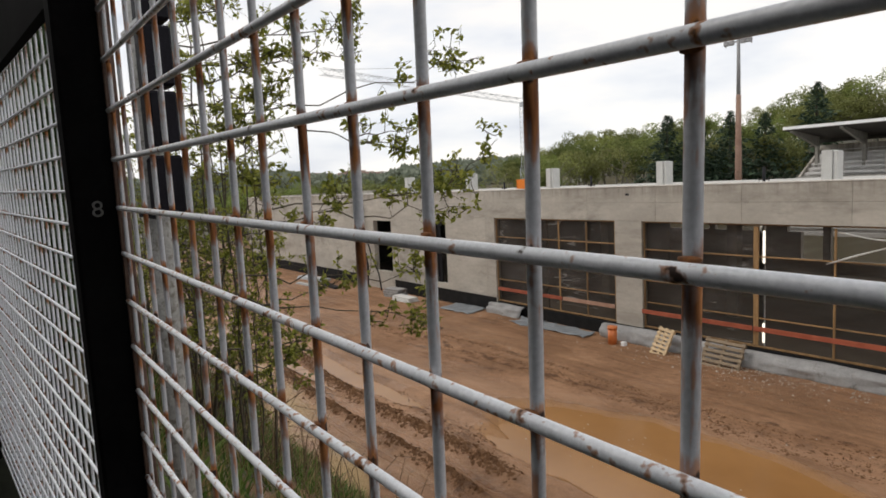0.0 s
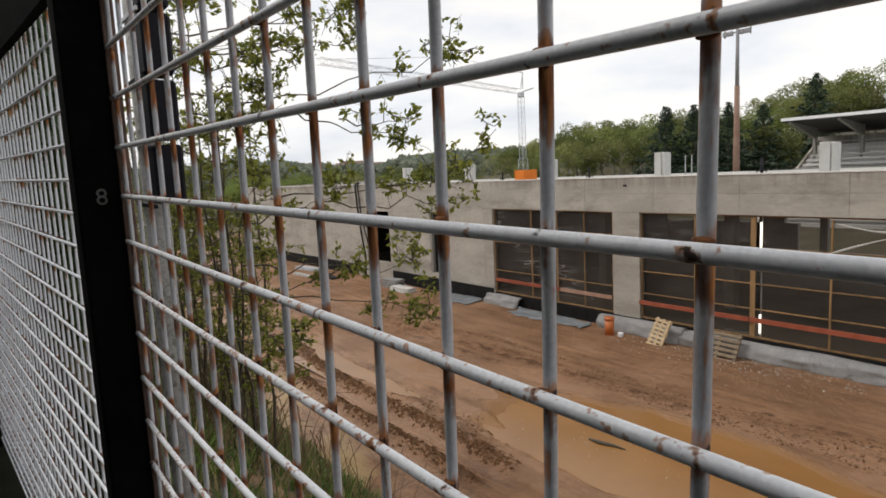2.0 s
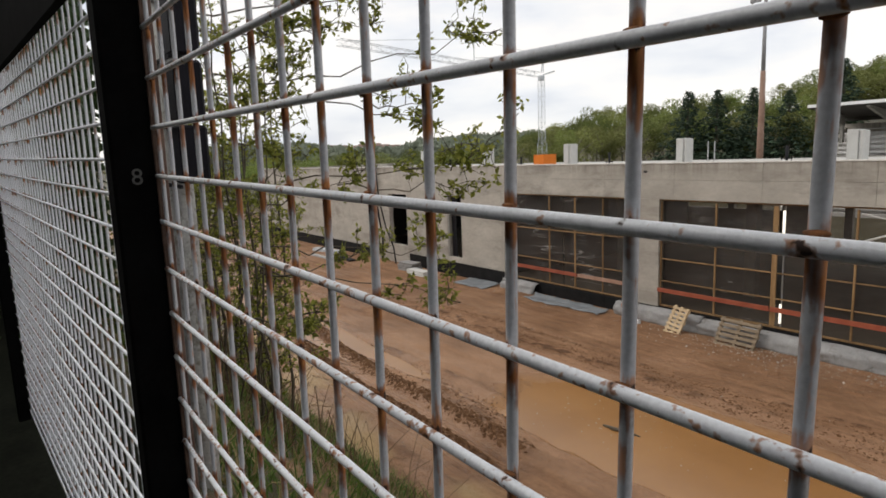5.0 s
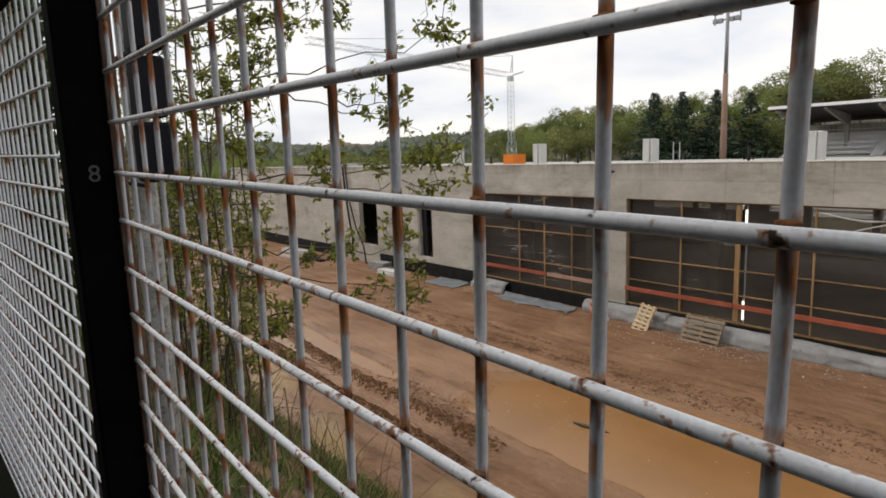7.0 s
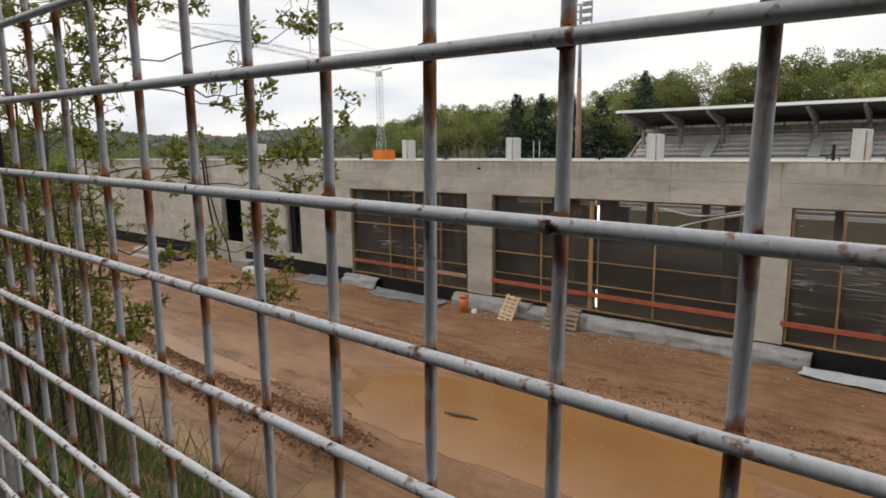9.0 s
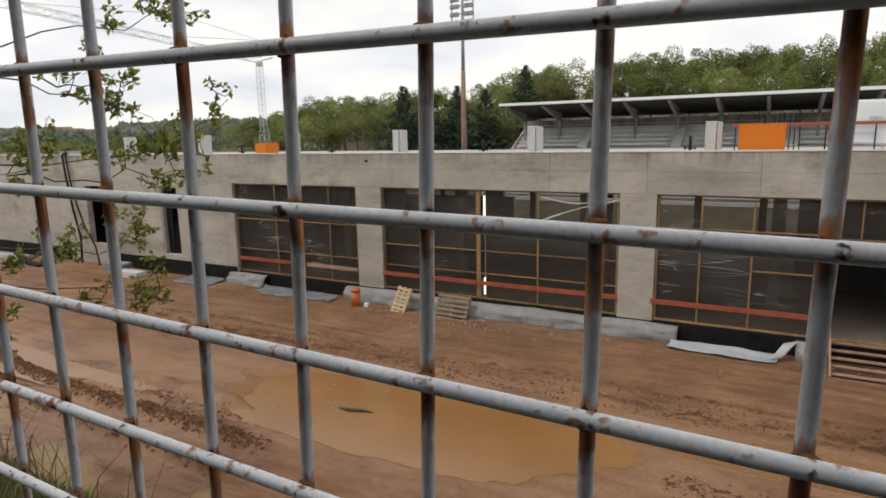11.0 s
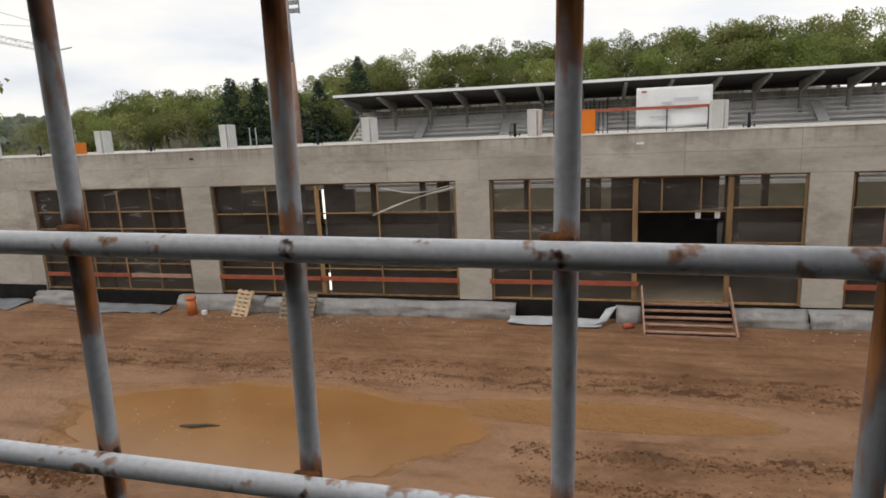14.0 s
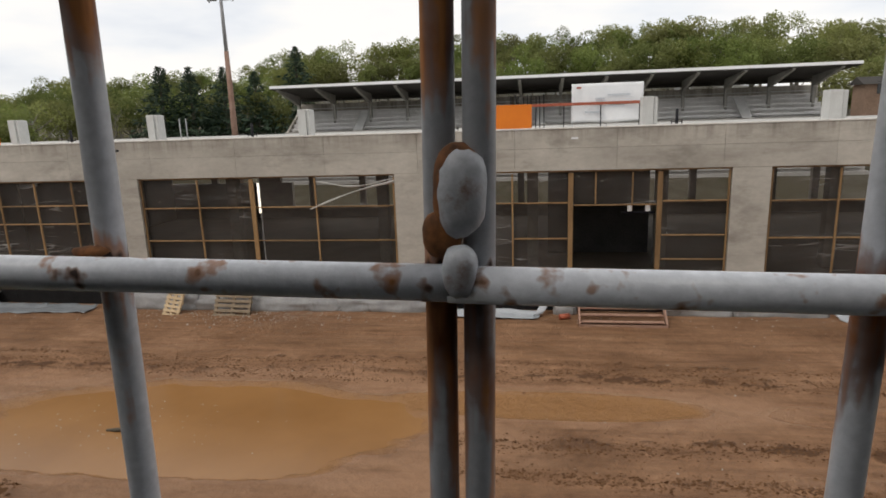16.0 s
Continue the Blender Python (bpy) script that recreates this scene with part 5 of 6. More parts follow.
for x in (-18.0, -8.8, 1.0, 11.0, 20.5):
    bm = beam(bmesh.new(), (x, SY - 3.5, -5.0), (x + 0.2, SY + 6.3, 0.75), 0.9, 0.06)
    part("stairway", bm, M_CONC_L, stand, m=B)
bm = bmesh.new()
pr = [(SY - 4.5, GZ), (SY - 4.5, -5.4), (SY + 8.1, 1.5), (SY + 8.1, GZ)]
va_, vb_ = [bm.verts.new((SX0, *q)) for q in pr], [bm.verts.new((SX0 + 0.2, *q)) for q in pr]
bm.faces.new(va_[::-1])
bm.faces.new(vb_)
for i in range(4):
    bm.faces.new((va_[i], va_[(i + 1) % 4], vb_[(i + 1) % 4], vb_[i]))
part("side_wall", bm, M_CONC, stand, m=B)

# ---- floodlight mast ----
mx, my = -26.35, 52.7
mast = tagged(empty("floodlight_mast", Matrix.Translation((mx, my, GZ))), "tall rusty floodlight mast with a rack of lamps", "mast")
part("lower_pole", rod(bmesh.new(), (0, 0, 0), (0, 0, 12.2), 0.33, 0.20, 16), M_MAST, mast, smooth=True)
part("upper_pole", rod(bmesh.new(), (0, 0, 12.2), (0, 0, 18.6), 0.17, 0.12, 16), M_MAST_G, mast, smooth=True)
for zz in (16.6, 17.3, 18.0, 18.6):
    part("crossbar", solid(-1.15, 1.15, -0.06, 0.06, zz, zz + 0.09), M_MAST_G, mast)
    for x in (-0.95, -0.5, 0.5, 0.95):
        part("lamp_head", solid(x - 0.2, x + 0.2, -0.35, -0.07, zz - 0.22, zz + 0.16, bevel=0.04), M_MAST_G, mast)
for x in (-1.1, 1.1):
    part("rack_side", solid(x - 0.04, x + 0.04, -0.04, 0.04, 16.3, 18.9), M_MAST_G, mast)

# ---- crane ----
cx, cy = -39.2, 39.6
crane = tagged(empty("tower_crane", Matrix.Translation((cx, cy, GZ))), "slender pale blue-grey lattice tower crane", "crane")


def lattice(a, b, w, bays, name, r=0.045):
    a, b = Vector(a), Vector(b)
    q = (b - a).to_track_quat("Z", "Y").to_matrix()
    L = (b - a).length
    bm = bmesh.new()
    cs = [Vector((sx * w / 2, sy * w / 2, 0)) for sx, sy in ((-1, -1), (1, -1), (1, 1), (-1, 1))]
    for c in cs:
        rod(bm, a + q @ c, a + q @ (c + Vector((0, 0, L))), r * 1.4, seg=5)
    for k in range(bays):
        z0, z1 = L * k / bays, L * (k + 1) / bays
        for i in range(4):
            c0, c1 = cs[i], cs[(i + 1) % 4]
            if k % 2:
                c0, c1 = c1, c0
            rod(bm, a + q @ (c0 + Vector((0, 0, z0))), a + q @ (c1 + Vector((0, 0, z1))), r * 0.8, seg=4)
            rod(bm, a + q @ (cs[i] + Vector((0, 0, z0))), a + q @ (cs[(i + 1) % 4] + Vector((0, 0, z0))), r * 0.8, seg=4)
    return part(name, bm, M_CRANE, crane)


lattice((0, 0, 0), (0, 0, 7.0), 0.58, 12, "lower_tower", 0.018)
lattice((0, 0, 7.0), (0, 0, 12.4), 0.42, 12, "upper_tower", 0.015)
part("slewing_head", solid(-0.24, 0.24, -0.24, 0.24, 12.4, 12.85, bevel=0.06), M_CRANE, crane)
lattice((0.1, -0.5, 12.9), (4.6, -22.0, 13.3), 0.40, 26, "jib", 0.012)
bm = bmesh.new()
rod(bm, (0, 0, 13.1), (-0.1, 0.4, 14.6), 0.05, seg=6)
rod(bm, (0.25, 0, 13.1), (-0.1, 0.4, 14.6), 0.05, seg=6)
rod(bm, (-0.1, 0.4, 14.6), (2.0, -9.2, 13.5), 0.02, seg=4)
rod(bm, (2.0, -9.2, 14.9), (2.0, -9.2, 13.2), 0.04, seg=5)
rod(bm, (-0.1, 0.4, 14.6), (2.0, -9.2, 14.9), 0.018, seg=4)
rod(bm, (2.0, -9.2, 14.9), (4.4, -21.0, 13.5), 0.018, seg=4)
part("tie_frame", bm, M_CRANE, crane)
part("counter_arm", rod(bmesh.new(), (0, 0.2, 12.9), (0.85, 0.8, 13.15), 0.06, seg=6), M_CRANE, crane)


# ---- woods ----
def broadleaf(name, seed, height, width, material, label, cards=620, card=0.62, bare=0.25):
    r = np.random.default_rng(seed)
    t = tagged(empty(name), label, "tree", "trees on the slope")
    bm = bmesh.new()
    lean = r.normal(0, 0.25, 2)
    top = height * 0.72
    tube(bm, [(0, 0, -1.0), (lean[0] * 0.3, lean[1] * 0.3, top * 0.5), (lean[0], lean[1], top)], [0.26, 0.19, 0.06], 6)
    ends = []
    for k in range(9):
        a, z0 = r.uniform(0, math.tau), r.uniform(0.3, 0.68) * height
        ln = r.uniform(0.28, 0.5) * width
        e = Vector((math.cos(a) * ln, math.sin(a) * ln, z0 + r.uniform(0.12, 0.28) * height))
        s = Vector((lean[0] * z0 / top, lean[1] * z0 / top, z0))
        tube(bm, [s, (s + e) / 2 + Vector((0, 0, -0.1)), e], [0.09, 0.06, 0.02], 4)
        ends.append(e)
    part("trunk", bm, M_TRUNK, t)
    blobs = [(np.array(e), r.uniform(0.16, 0.27) * width) for e in ends]
    blobs += [(np.array([r.normal(0, 0.12) * width, r.normal(0, 0.12) * width, r.uniform(0.5, 0.9) * height]), r.uniform(0.17, 0.28) * width) for _ in range(8)]
    pts = []
    for k in range(cards):
        c, rad = blobs[r.integers(len(blobs))]
        d = r.normal(size=3)
        d /= np.linalg.norm(d)
        pts.append(c + d * rad * r.uniform(0.55, 1.08) * np.array([1, 1, 0.85]))
    v, f = leaf_cards(r, pts, card, 0.8)
    place("crown", mesh_from("crown", v, f, material), t, Matrix.Identity(4))
    return t


def spruce(name, seed, height, width, label):
    r = np.random.default_rng(seed)
    t = tagged(empty(name), label, "tree", "trees on the slope")
    part("trunk", rod(bmesh.new(), (0, 0, -1), (0, 0, height * 0.97), 0.2, 0.03, 6), M_BARK, t)
    pts = []
    for k in range(2600):
        q = r.uniform(0.06, 1.0)
        z = height * q
        rad = width * 0.55 * (1 - q) ** 0.95 * (0.78 + 0.30 * math.sin(q * 62)) + 0.06
        a = r.uniform(0, math.tau)
        rr = rad * math.sqrt(r.uniform(0.1, 1))
        pts.append((math.cos(a) * rr, math.sin(a) * rr, z - 0.28 * rr))
    v, f = leaf_cards(r, pts, np.array([0.22 + 0.5 * (1 - q[2] / height) for q in pts]), 0.36, 0.9)
    place("crown", mesh_from("crown", v, f, M_NEEDLE), t, Matrix.Identity(4))
    return t


tr_rng = np.random.default_rng(3)
LABELS = ["tall broadleaf tree in fresh green on the wooded slope", "broadleaf tree in yellow-green spring leaf on the slope", "half-leafed pale tree on the wooded slope"]
protos = []
for k in range(7):
    fresh = k in (2, 5)
    bare = k == 6
    protos.append(broadleaf("broadleaf_tree", 20 + k, 12.0, 6.5 if not bare else 5.5, M_CROWN_Y if fresh or bare else M_CROWN, LABELS[2] if bare else LABELS[1] if fresh else LABELS[0], cards=900 if bare else 3600, card=0.24 if bare else 0.31))
spr = [spruce("spruce_tree", 50 + k, 13.0, 5.2, "dark green spruce on the wooded slope") for k in range(2)]


def skyline(az):
    """Height angle of the wood's top, in degrees."""
    return np.interp(az, [-70, -66, -62, -58, -55, -51, -46, -43, -40, -36, -34, -29, -25, -21, -17, -10, 0, 12, 19, 22, 27, 36], [1.2, 1.4, 1.0, 0.95, 1.3, 1.6, 2.0, 2.3, 3.6, 3.8, 4.3, 4.2, 4.5, 5.9, 5.9, 6.4, 6.5, 6.75, 6.4, 6.2, 5.2, 5.0])


first = set()


def plant(proto, x, y, h, base=12.0, spread=1.0):
    z = ground_z(x, y) - 0.2
    s = h / base
    c = proto if proto not in first else copy_thing(proto, Matrix.Identity(4))
    first.add(proto)
    c.matrix_world = pose(x, y, z, 0, 0, tr_rng.uniform(0, 360)) @ Matrix.Diagonal((s * spread, s * spread, s, 1))
    return c


# front edge of the wood, standing free against the slope, then the ridge
for az in np.arange(-47, 34, 1.35):
    for ring, (dist, share) in enumerate(((92, 0.52), (112, 0.80), (134, 1.0))):
        a = az + tr_rng.uniform(-0.6, 0.6) + 0.6 * ring
        d = dist + tr_rng.uniform(-6, 6)
        if ring == 0 and -22 < a < 24:
            continue
        x, y = d * math.sin(radians(a)), d * math.cos(radians(a))
        if y < 76 and x > -32:
            continue
        top = math.tan(radians(float(skyline(a)) * share)) * d
        h = (top - ground_z(x, y)) * 1.10 + tr_rng.uniform(-1.0, 0.6)
        h = min(max(h, 4.5), 17)
        dark = -37 < a < -24 and ring > 0 and tr_rng.random() < 0.12
        if dark:
            plant(spr[tr_rng.integers(2)], x, y, h * 0.93, 13.0, 2.0)
        else:
            plant(protos[tr_rng.integers(7)], x, y, h, 12.0, tr_rng.uniform(0.95, 1.3))
for a, d, e in ((-32.2, 84, 4.75), (-29.9, 84, 4.7), (-27.2, 86, 4.7), (-21.0, 96, 6.3), (-24.6, 88, 4.3)):
    x, y = d * math.sin(radians(a)), d * math.cos(radians(a))
    plant(spr[tr_rng.integers(2)], x, y, max(math.tan(radians(e)) * d - ground_z(x, y), 6), 13.0, 2.3)
# scrub beyond the far end of the roof
for k in range(34):
    a = -50 - 22 * k / 33 + tr_rng.uniform(-0.4, 0.4)
    d = tr_rng.uniform(80, 125)
    x, y = d * math.sin(radians(a)), d * math.cos(radians(a))
    h = math.tan(radians(tr_rng.uniform(0.2, 0.75))) * d - ground_z(x, y)
    plant(protos[tr_rng.integers(6)], x, y, max(3.5, h), 12.0, 1.5)
# far wooded hill, uncountable; its haze is put into the leaf colour
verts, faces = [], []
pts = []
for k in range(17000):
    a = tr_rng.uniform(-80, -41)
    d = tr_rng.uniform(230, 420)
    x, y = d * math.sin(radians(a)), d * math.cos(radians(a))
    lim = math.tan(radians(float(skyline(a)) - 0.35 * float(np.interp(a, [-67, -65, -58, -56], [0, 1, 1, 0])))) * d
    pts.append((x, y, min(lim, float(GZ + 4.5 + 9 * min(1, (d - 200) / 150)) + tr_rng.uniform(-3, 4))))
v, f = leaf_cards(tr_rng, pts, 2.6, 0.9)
tagged(new("far_woods", mesh_from("far_woods", v, f, M_FAR)), "distant wooded hillside, haze painted into its colour", "woods", kind="stuff")


def house(x, y, z, w, d, h, turn, label, wall=None):
    hs = tagged(empty("house", pose(x, y, z, 0, 0, turn)), label, "house", "houses on the far hill")
    part("wall", solid(-w / 2, w / 2, -d / 2, d / 2, -14, h), wall or M_PLASTER, hs)
    bm = bmesh.new()
    o = 0.4
    vs = [bm.verts.new(q) for q in ((-w / 2 - o, -d / 2 - o, h), (w / 2 + o, -d / 2 - o, h), (w / 2 + o, d / 2 + o, h), (-w / 2 - o, d / 2 + o, h), (-w / 2 - o, 0, h + d * 0.38), (w / 2 + o, 0, h + d * 0.38))]
    for q in ((0, 1, 5, 4), (2, 3, 4, 5), (0, 4, 3), (1, 2, 5), (3, 2, 1, 0)):
        bm.faces.new([vs[i] for i in q])
    part("roof", bm, M_ROOFTILE if wall is None else M_STAND_ROOF, hs)
    for k in range(max(2, int(w / 3))):
        xx = -w / 2 + w * (k + 0.5) / max(2, int(w / 3))
        part("window", solid(xx - 0.5, xx + 0.5, -d / 2 - 0.03, -d / 2 + 0.02, h * 0.45, h * 0.45 + 1.3), M_GLASS, hs)


for a, d, e, w, h in ((-59.4, 560, 0.35, 13, 5.5), (-60.4, 540, 0.40, 9, 5), (-61.6, 600, 0.45, 10, 5), (-58.3, 570, 0.35, 9, 5), (-63.2, 600, 0.50, 11, 5), (-64.4, 560, 0.5, 8, 5), (-65.3, 580, 0.6, 10, 5)):
    house(d * math.sin(radians(a)), d * math.cos(radians(a)), math.tan(radians(e)) * d, w, 8, h, -a * 0.8 + 25 * math.sin(a * 9), "white house with red tiled roof on the far hill")
for k in range(8):
    a, d = -65.5 + 0.95 * k + 0.4 * math.sin(k * 5.1), 610 + 40 * math.sin(k * 2.7)
    house(d * math.sin(radians(a)), d * math.cos(radians(a)), math.tan(radians(0.45 + 0.15 * math.sin(k * 3.3))) * d, 9 + 3 * math.sin(k * 1.3), 8, 5, -a * 0.8 + 40 * math.sin(k * 4.1), "pale house with a tiled roof on the far hill")
house(75 * math.tan(radians(27.6)), 75, -0.4, 7, 2.2, 1.9, 5, "low brown wooden building beside the grandstand", M_BRICK)

# ---- shrub on the bank ----
sh_rng = np.random.default_rng(12)


def branch_path(a, b, bow, n=9):
    a, b = np.array(a, float), np.array(b, float)
    t = np.linspace(0, 1, n)[:, None]
    p = a + (b - a) * t + np.array(bow) * (4 * t * (1 - t))
    p[1:-1] += sh_rng.normal(0, 0.025, (n - 2, 3))
    return p


def shrub(name, stems, reaches, label, per_twig=16, leaf=0.054, fill=1.0):
    t = tagged(empty(name), label, "shrub", "shrubs on the bank")
    bm = bmesh.new()
    lv = []

    def twig(s, d, ln, r):
        e = s + d * ln
        p = branch_path(s, e, sh_rng.normal(0, 0.05, 3) + np.array([0, 0, 0.03]), 5)
        tube(bm, [tuple(q) for q in p], list(np.linspace(r, r * 0.35, 5)), 4)
        for j in range(max(2, per_twig // 5)):
            # leaves stand in small tufts along the twig
            k = sh_rng.uniform(0.2, 1.0)
            i = min(int(k * 4), 3)
            q = p[i] + (p[i + 1] - p[i]) * (k * 4 - i)
            lv.extend(q + sh_rng.normal(0, 0.010, 3) for _ in range(4))
        return p

    def limb(p, r0, sides, out, ln, bare=0.30):
        tube(bm, [tuple(q) for q in p], list(np.linspace(r0, r0 * 0.3, len(p))), 6)
        for j in range(sides):
            k = sh_rng.uniform(bare, 1.0)
            i = min(int(k * (len(p) - 1)), len(p) - 2)
            s = p[i] + (p[i + 1] - p[i]) * (k * (len(p) - 1) - i)
            d = sh_rng.normal(size=3) * np.array([1, 1, 0.45]) + out
            d /= np.linalg.norm(d)
            q = twig(s, d, ln * sh_rng.uniform(0.5, 1.2), max(0.0035, r0 * 0.2))
            for _ in range(2):
                i2 = sh_rng.integers(1, 4)
                d2 = d + sh_rng.normal(0, 0.6, 3)
                twig(q[i2], d2 / np.linalg.norm(d2), ln * sh_rng.uniform(0.25, 0.55), 0.0035)

    for a, b, bow, r0, sides in stems:
        limb(branch_path(a, b, bow, 11), r0, int(sides * fill), np.array([0.2, 0.0, 0.1]), 0.5)
    for a, b, bare, sides in reaches:
        limb(branch_path(a, b, (0.0, 0.0, -0.04), 9), 0.007, max(3, int(sides * 0.8)), np.array([0.5, 0.2, 0.05]), 0.15, bare)
    part("stem", bm, M_BARK, t, smooth=True)
    v, f = leaf_cards(sh_rng, lv, leaf, 0.48, 0.2)
    place("foliage", mesh_from("foliage", v, f, M_LEAF), t, Matrix.Identity(4))
    return t


def bank_z(x, y):
    return ground_z(x, y) - 0.05


stems = []
for k in range(8):
    x, y = -6.7 + 0.19 * k + sh_rng.uniform(-0.1, 0.1), 1.15 + sh_rng.uniform(0, 0.6)
    stems.append(((x, y, bank_z(x, y)), (x + sh_rng.uniform(-0.4, 0.6), y + sh_rng.uniform(-0.3, 0.3), sh_rng.uniform(-0.2, 1.9)), (sh_rng.uniform(-0.15, 0.15), 0, 0), sh_rng.uniform(0.010, 0.018), 16))
for k in range(7):
    x, y = -6.7 + 0.2 * k, 1.2 + sh_rng.uniform(0, 0.8)
    stems.append(((x, y, bank_z(x, y)), (x + sh_rng.uniform(-0.3, 0.7), y + sh_rng.uniform(-0.3, 0.4), sh_rng.uniform(-1.3, 0.1)), (0.1, 0, 0), 0.010, 12))
HIGH = [
    ((-4.45, 1.05, 1.08), (-3.55, 2.07, 1.16), 0.35, 11),
    ((-4.51, 1.04, 0.82), (-3.74, 1.82, 1.00), 0.25, 11),
    ((-4.47, 1.08, 0.97), (-3.60, 2.09, 0.96), 0.40, 10),
    ((-4.53, 1.09, 0.54), (-3.90, 1.61, 0.68), 0.15, 10),
    ((-4.51, 1.10, 0.66), (-3.83, 1.72, 0.82), 0.15, 10),
    ((-4.55, 1.05, 0.42), (-3.98, 1.50, 0.43), 0.15, 9),
    ((-4.41, 1.05, 1.22), (-3.75, 1.53, 1.41), 0.20, 9),
]
MIDDLE = [
    ((-4.43, 1.39, 0.60), (-3.16, 2.72, 0.86), 0.58, 8),
    ((-4.26, 1.84, 0.55), (-3.53, 2.37, 0.21), 0.50, 7),
    ((-4.11, 2.15, 0.47), (-3.52, 2.35, 0.42), 0.45, 4),
    ((-3.76, 2.73, -0.09), (-3.11, 2.87, 0.31), 0.30, 6),
    ((-4.56, 1.04, 0.30), (-3.99, 1.52, 0.10), 0.20, 9),
    ((-4.37, 1.65, -0.12), (-3.25, 2.73, 0.03), 0.55, 9),
]
LOW = [
    ((-4.23, 1.96, -0.17), (-3.26, 2.71, -0.17), 0.50, 8),
    ((-4.45, 1.40, -0.31), (-3.78, 1.97, -0.04), 0.35, 9),
    ((-4.42, 1.40, -0.61), (-3.46, 2.39, -0.62), 0.62, 8),
    ((-4.42, 1.34, -0.75), (-3.35, 2.44, -0.93), 0.68, 9),
    ((-4.39, 1.37, -0.82), (-3.77, 1.87, -0.65), 0.60, 5),
    ((-4.38, 1.21, -1.14), (-3.79, 1.67, -1.02), 0.30, 8),
    ((-4.34, 1.18, -1.30), (-3.80, 1.58, -1.11), 0.30, 7),
]
reaches = HIGH + MIDDLE + LOW
shrub("thorn_shrub", stems, reaches, "many-stemmed thorn shrub in fresh spring leaf on the bank")
for ox, oy, sc in ((-3.6, 0.25, 1.0), (-7.4, 0.4, 1.1), (-12.5, 0.6, 1.15)):
    st2 = []
    for k in range(12):
        x, y = -5.4 + ox + 0.25 * k + sh_rng.uniform(-0.1, 0.1), 1.3 + oy + sh_rng.uniform(0, 0.9)
        st2.append(((x, y, bank_z(x, y)), (x + sh_rng.uniform(-0.7, 0.7), y + sh_rng.uniform(-0.5, 0.7), sh_rng.uniform(-1.2, 1.3) * sc), (0.1, 0, 0), 0.022, 12))
    shrub("thorn_shrub", st2, [], "dense green thorn shrub farther along the bank", 13, 0.062)

# brambles and dead stalks under the shrubs
bm = bmesh.new()
for k in range(300):
    x, y = sh_rng.uniform(-11.5, -5.0), sh_rng.uniform(0.7, 3.6)
    z = bank_z(x, y)
    d, h = sh_rng.normal(0, 0.35, 2), sh_rng.uniform(0.25, 1.0)
    tube(bm, [(x, y, z), (x + 0.35 * d[0], y + 0.35 * d[1], z + 0.65 * h), (x + 0.8 * d[0], y + 0.8 * d[1], z + h), (x + 1.3 * d[0], y + 1.3 * d[1], z + 0.85 * h)], [0.006, 0.005, 0.004, 0.002], 4)
M_STALK = mat("dead_stalk", (0.10, 0.06, 0.035), (0.24, 0.16, 0.09), 2, 60, 0.9, 0.2)
tagged(part("dead_stalks", bm, M_STALK), "tangle of dead brown stalks on the bank", "stalks", kind="stuff")

# bank grass and straw
verts, faces, dry_v, dry_f = [], [], [], []
gr = np.random.default_rng(5)
n_bl = 34000
bx, by = gr.uniform(-17, 1.5, n_bl), gr.uniform(0.5, 5.7, n_bl)
bz = ground_fields(bx, by)[0]
keep = ground_fields(bx, by)[4] * (1 - 0.4 * gr.random(n_bl)) > 0.25
for x, y, z, dry in zip(bx[keep], by[keep], bz[keep], gr.random(keep.sum()) < 0.34):
    a, hgt, wd = gr.uniform(0, math.tau), gr.uniform(0.06, 0.24), gr.uniform(0.006, 0.014)
    lean = gr.normal(0, 0.13, 2)
    V, F = (dry_v, dry_f) if dry else (verts, faces)
    b = len(V)
    dx, dy = math.cos(a) * wd, math.sin(a) * wd
    V += [(x - dx, y - dy, z - 0.02), (x + dx, y + dy, z - 0.02), (x + lean[0] * 0.4 + dx * 0.7, y + lean[1] * 0.4 + dy * 0.7, z + hgt * 0.6), (x + lean[0] * 0.4 - dx * 0.7, y + lean[1] * 0.4 - dy * 0.7, z + hgt * 0.6), (x + lean[0], y + lean[1], z + hgt)]
    F += [(b, b + 1, b + 2, b + 3), (b + 3, b + 2, b + 4)]
tagged(new("bank_grass", mesh_from("bank_grass", verts, faces, M_GRASS)), "rough green grass on the steep bank", "grass", kind="stuff")
tagged(new("dry_grass", mesh_from("dry_grass", dry_v, dry_f, M_DRY)), "dry straw among the bank grass", "grass", kind="stuff")

# ---- grille fence ----
FM = pose(0, 0, 0, -0.093, 1.115, 0.12)
R_UP, R_FLAT = 0.0031, 0.0035
ZLO, ZHI = -20, 11
RS = 1.015 * S


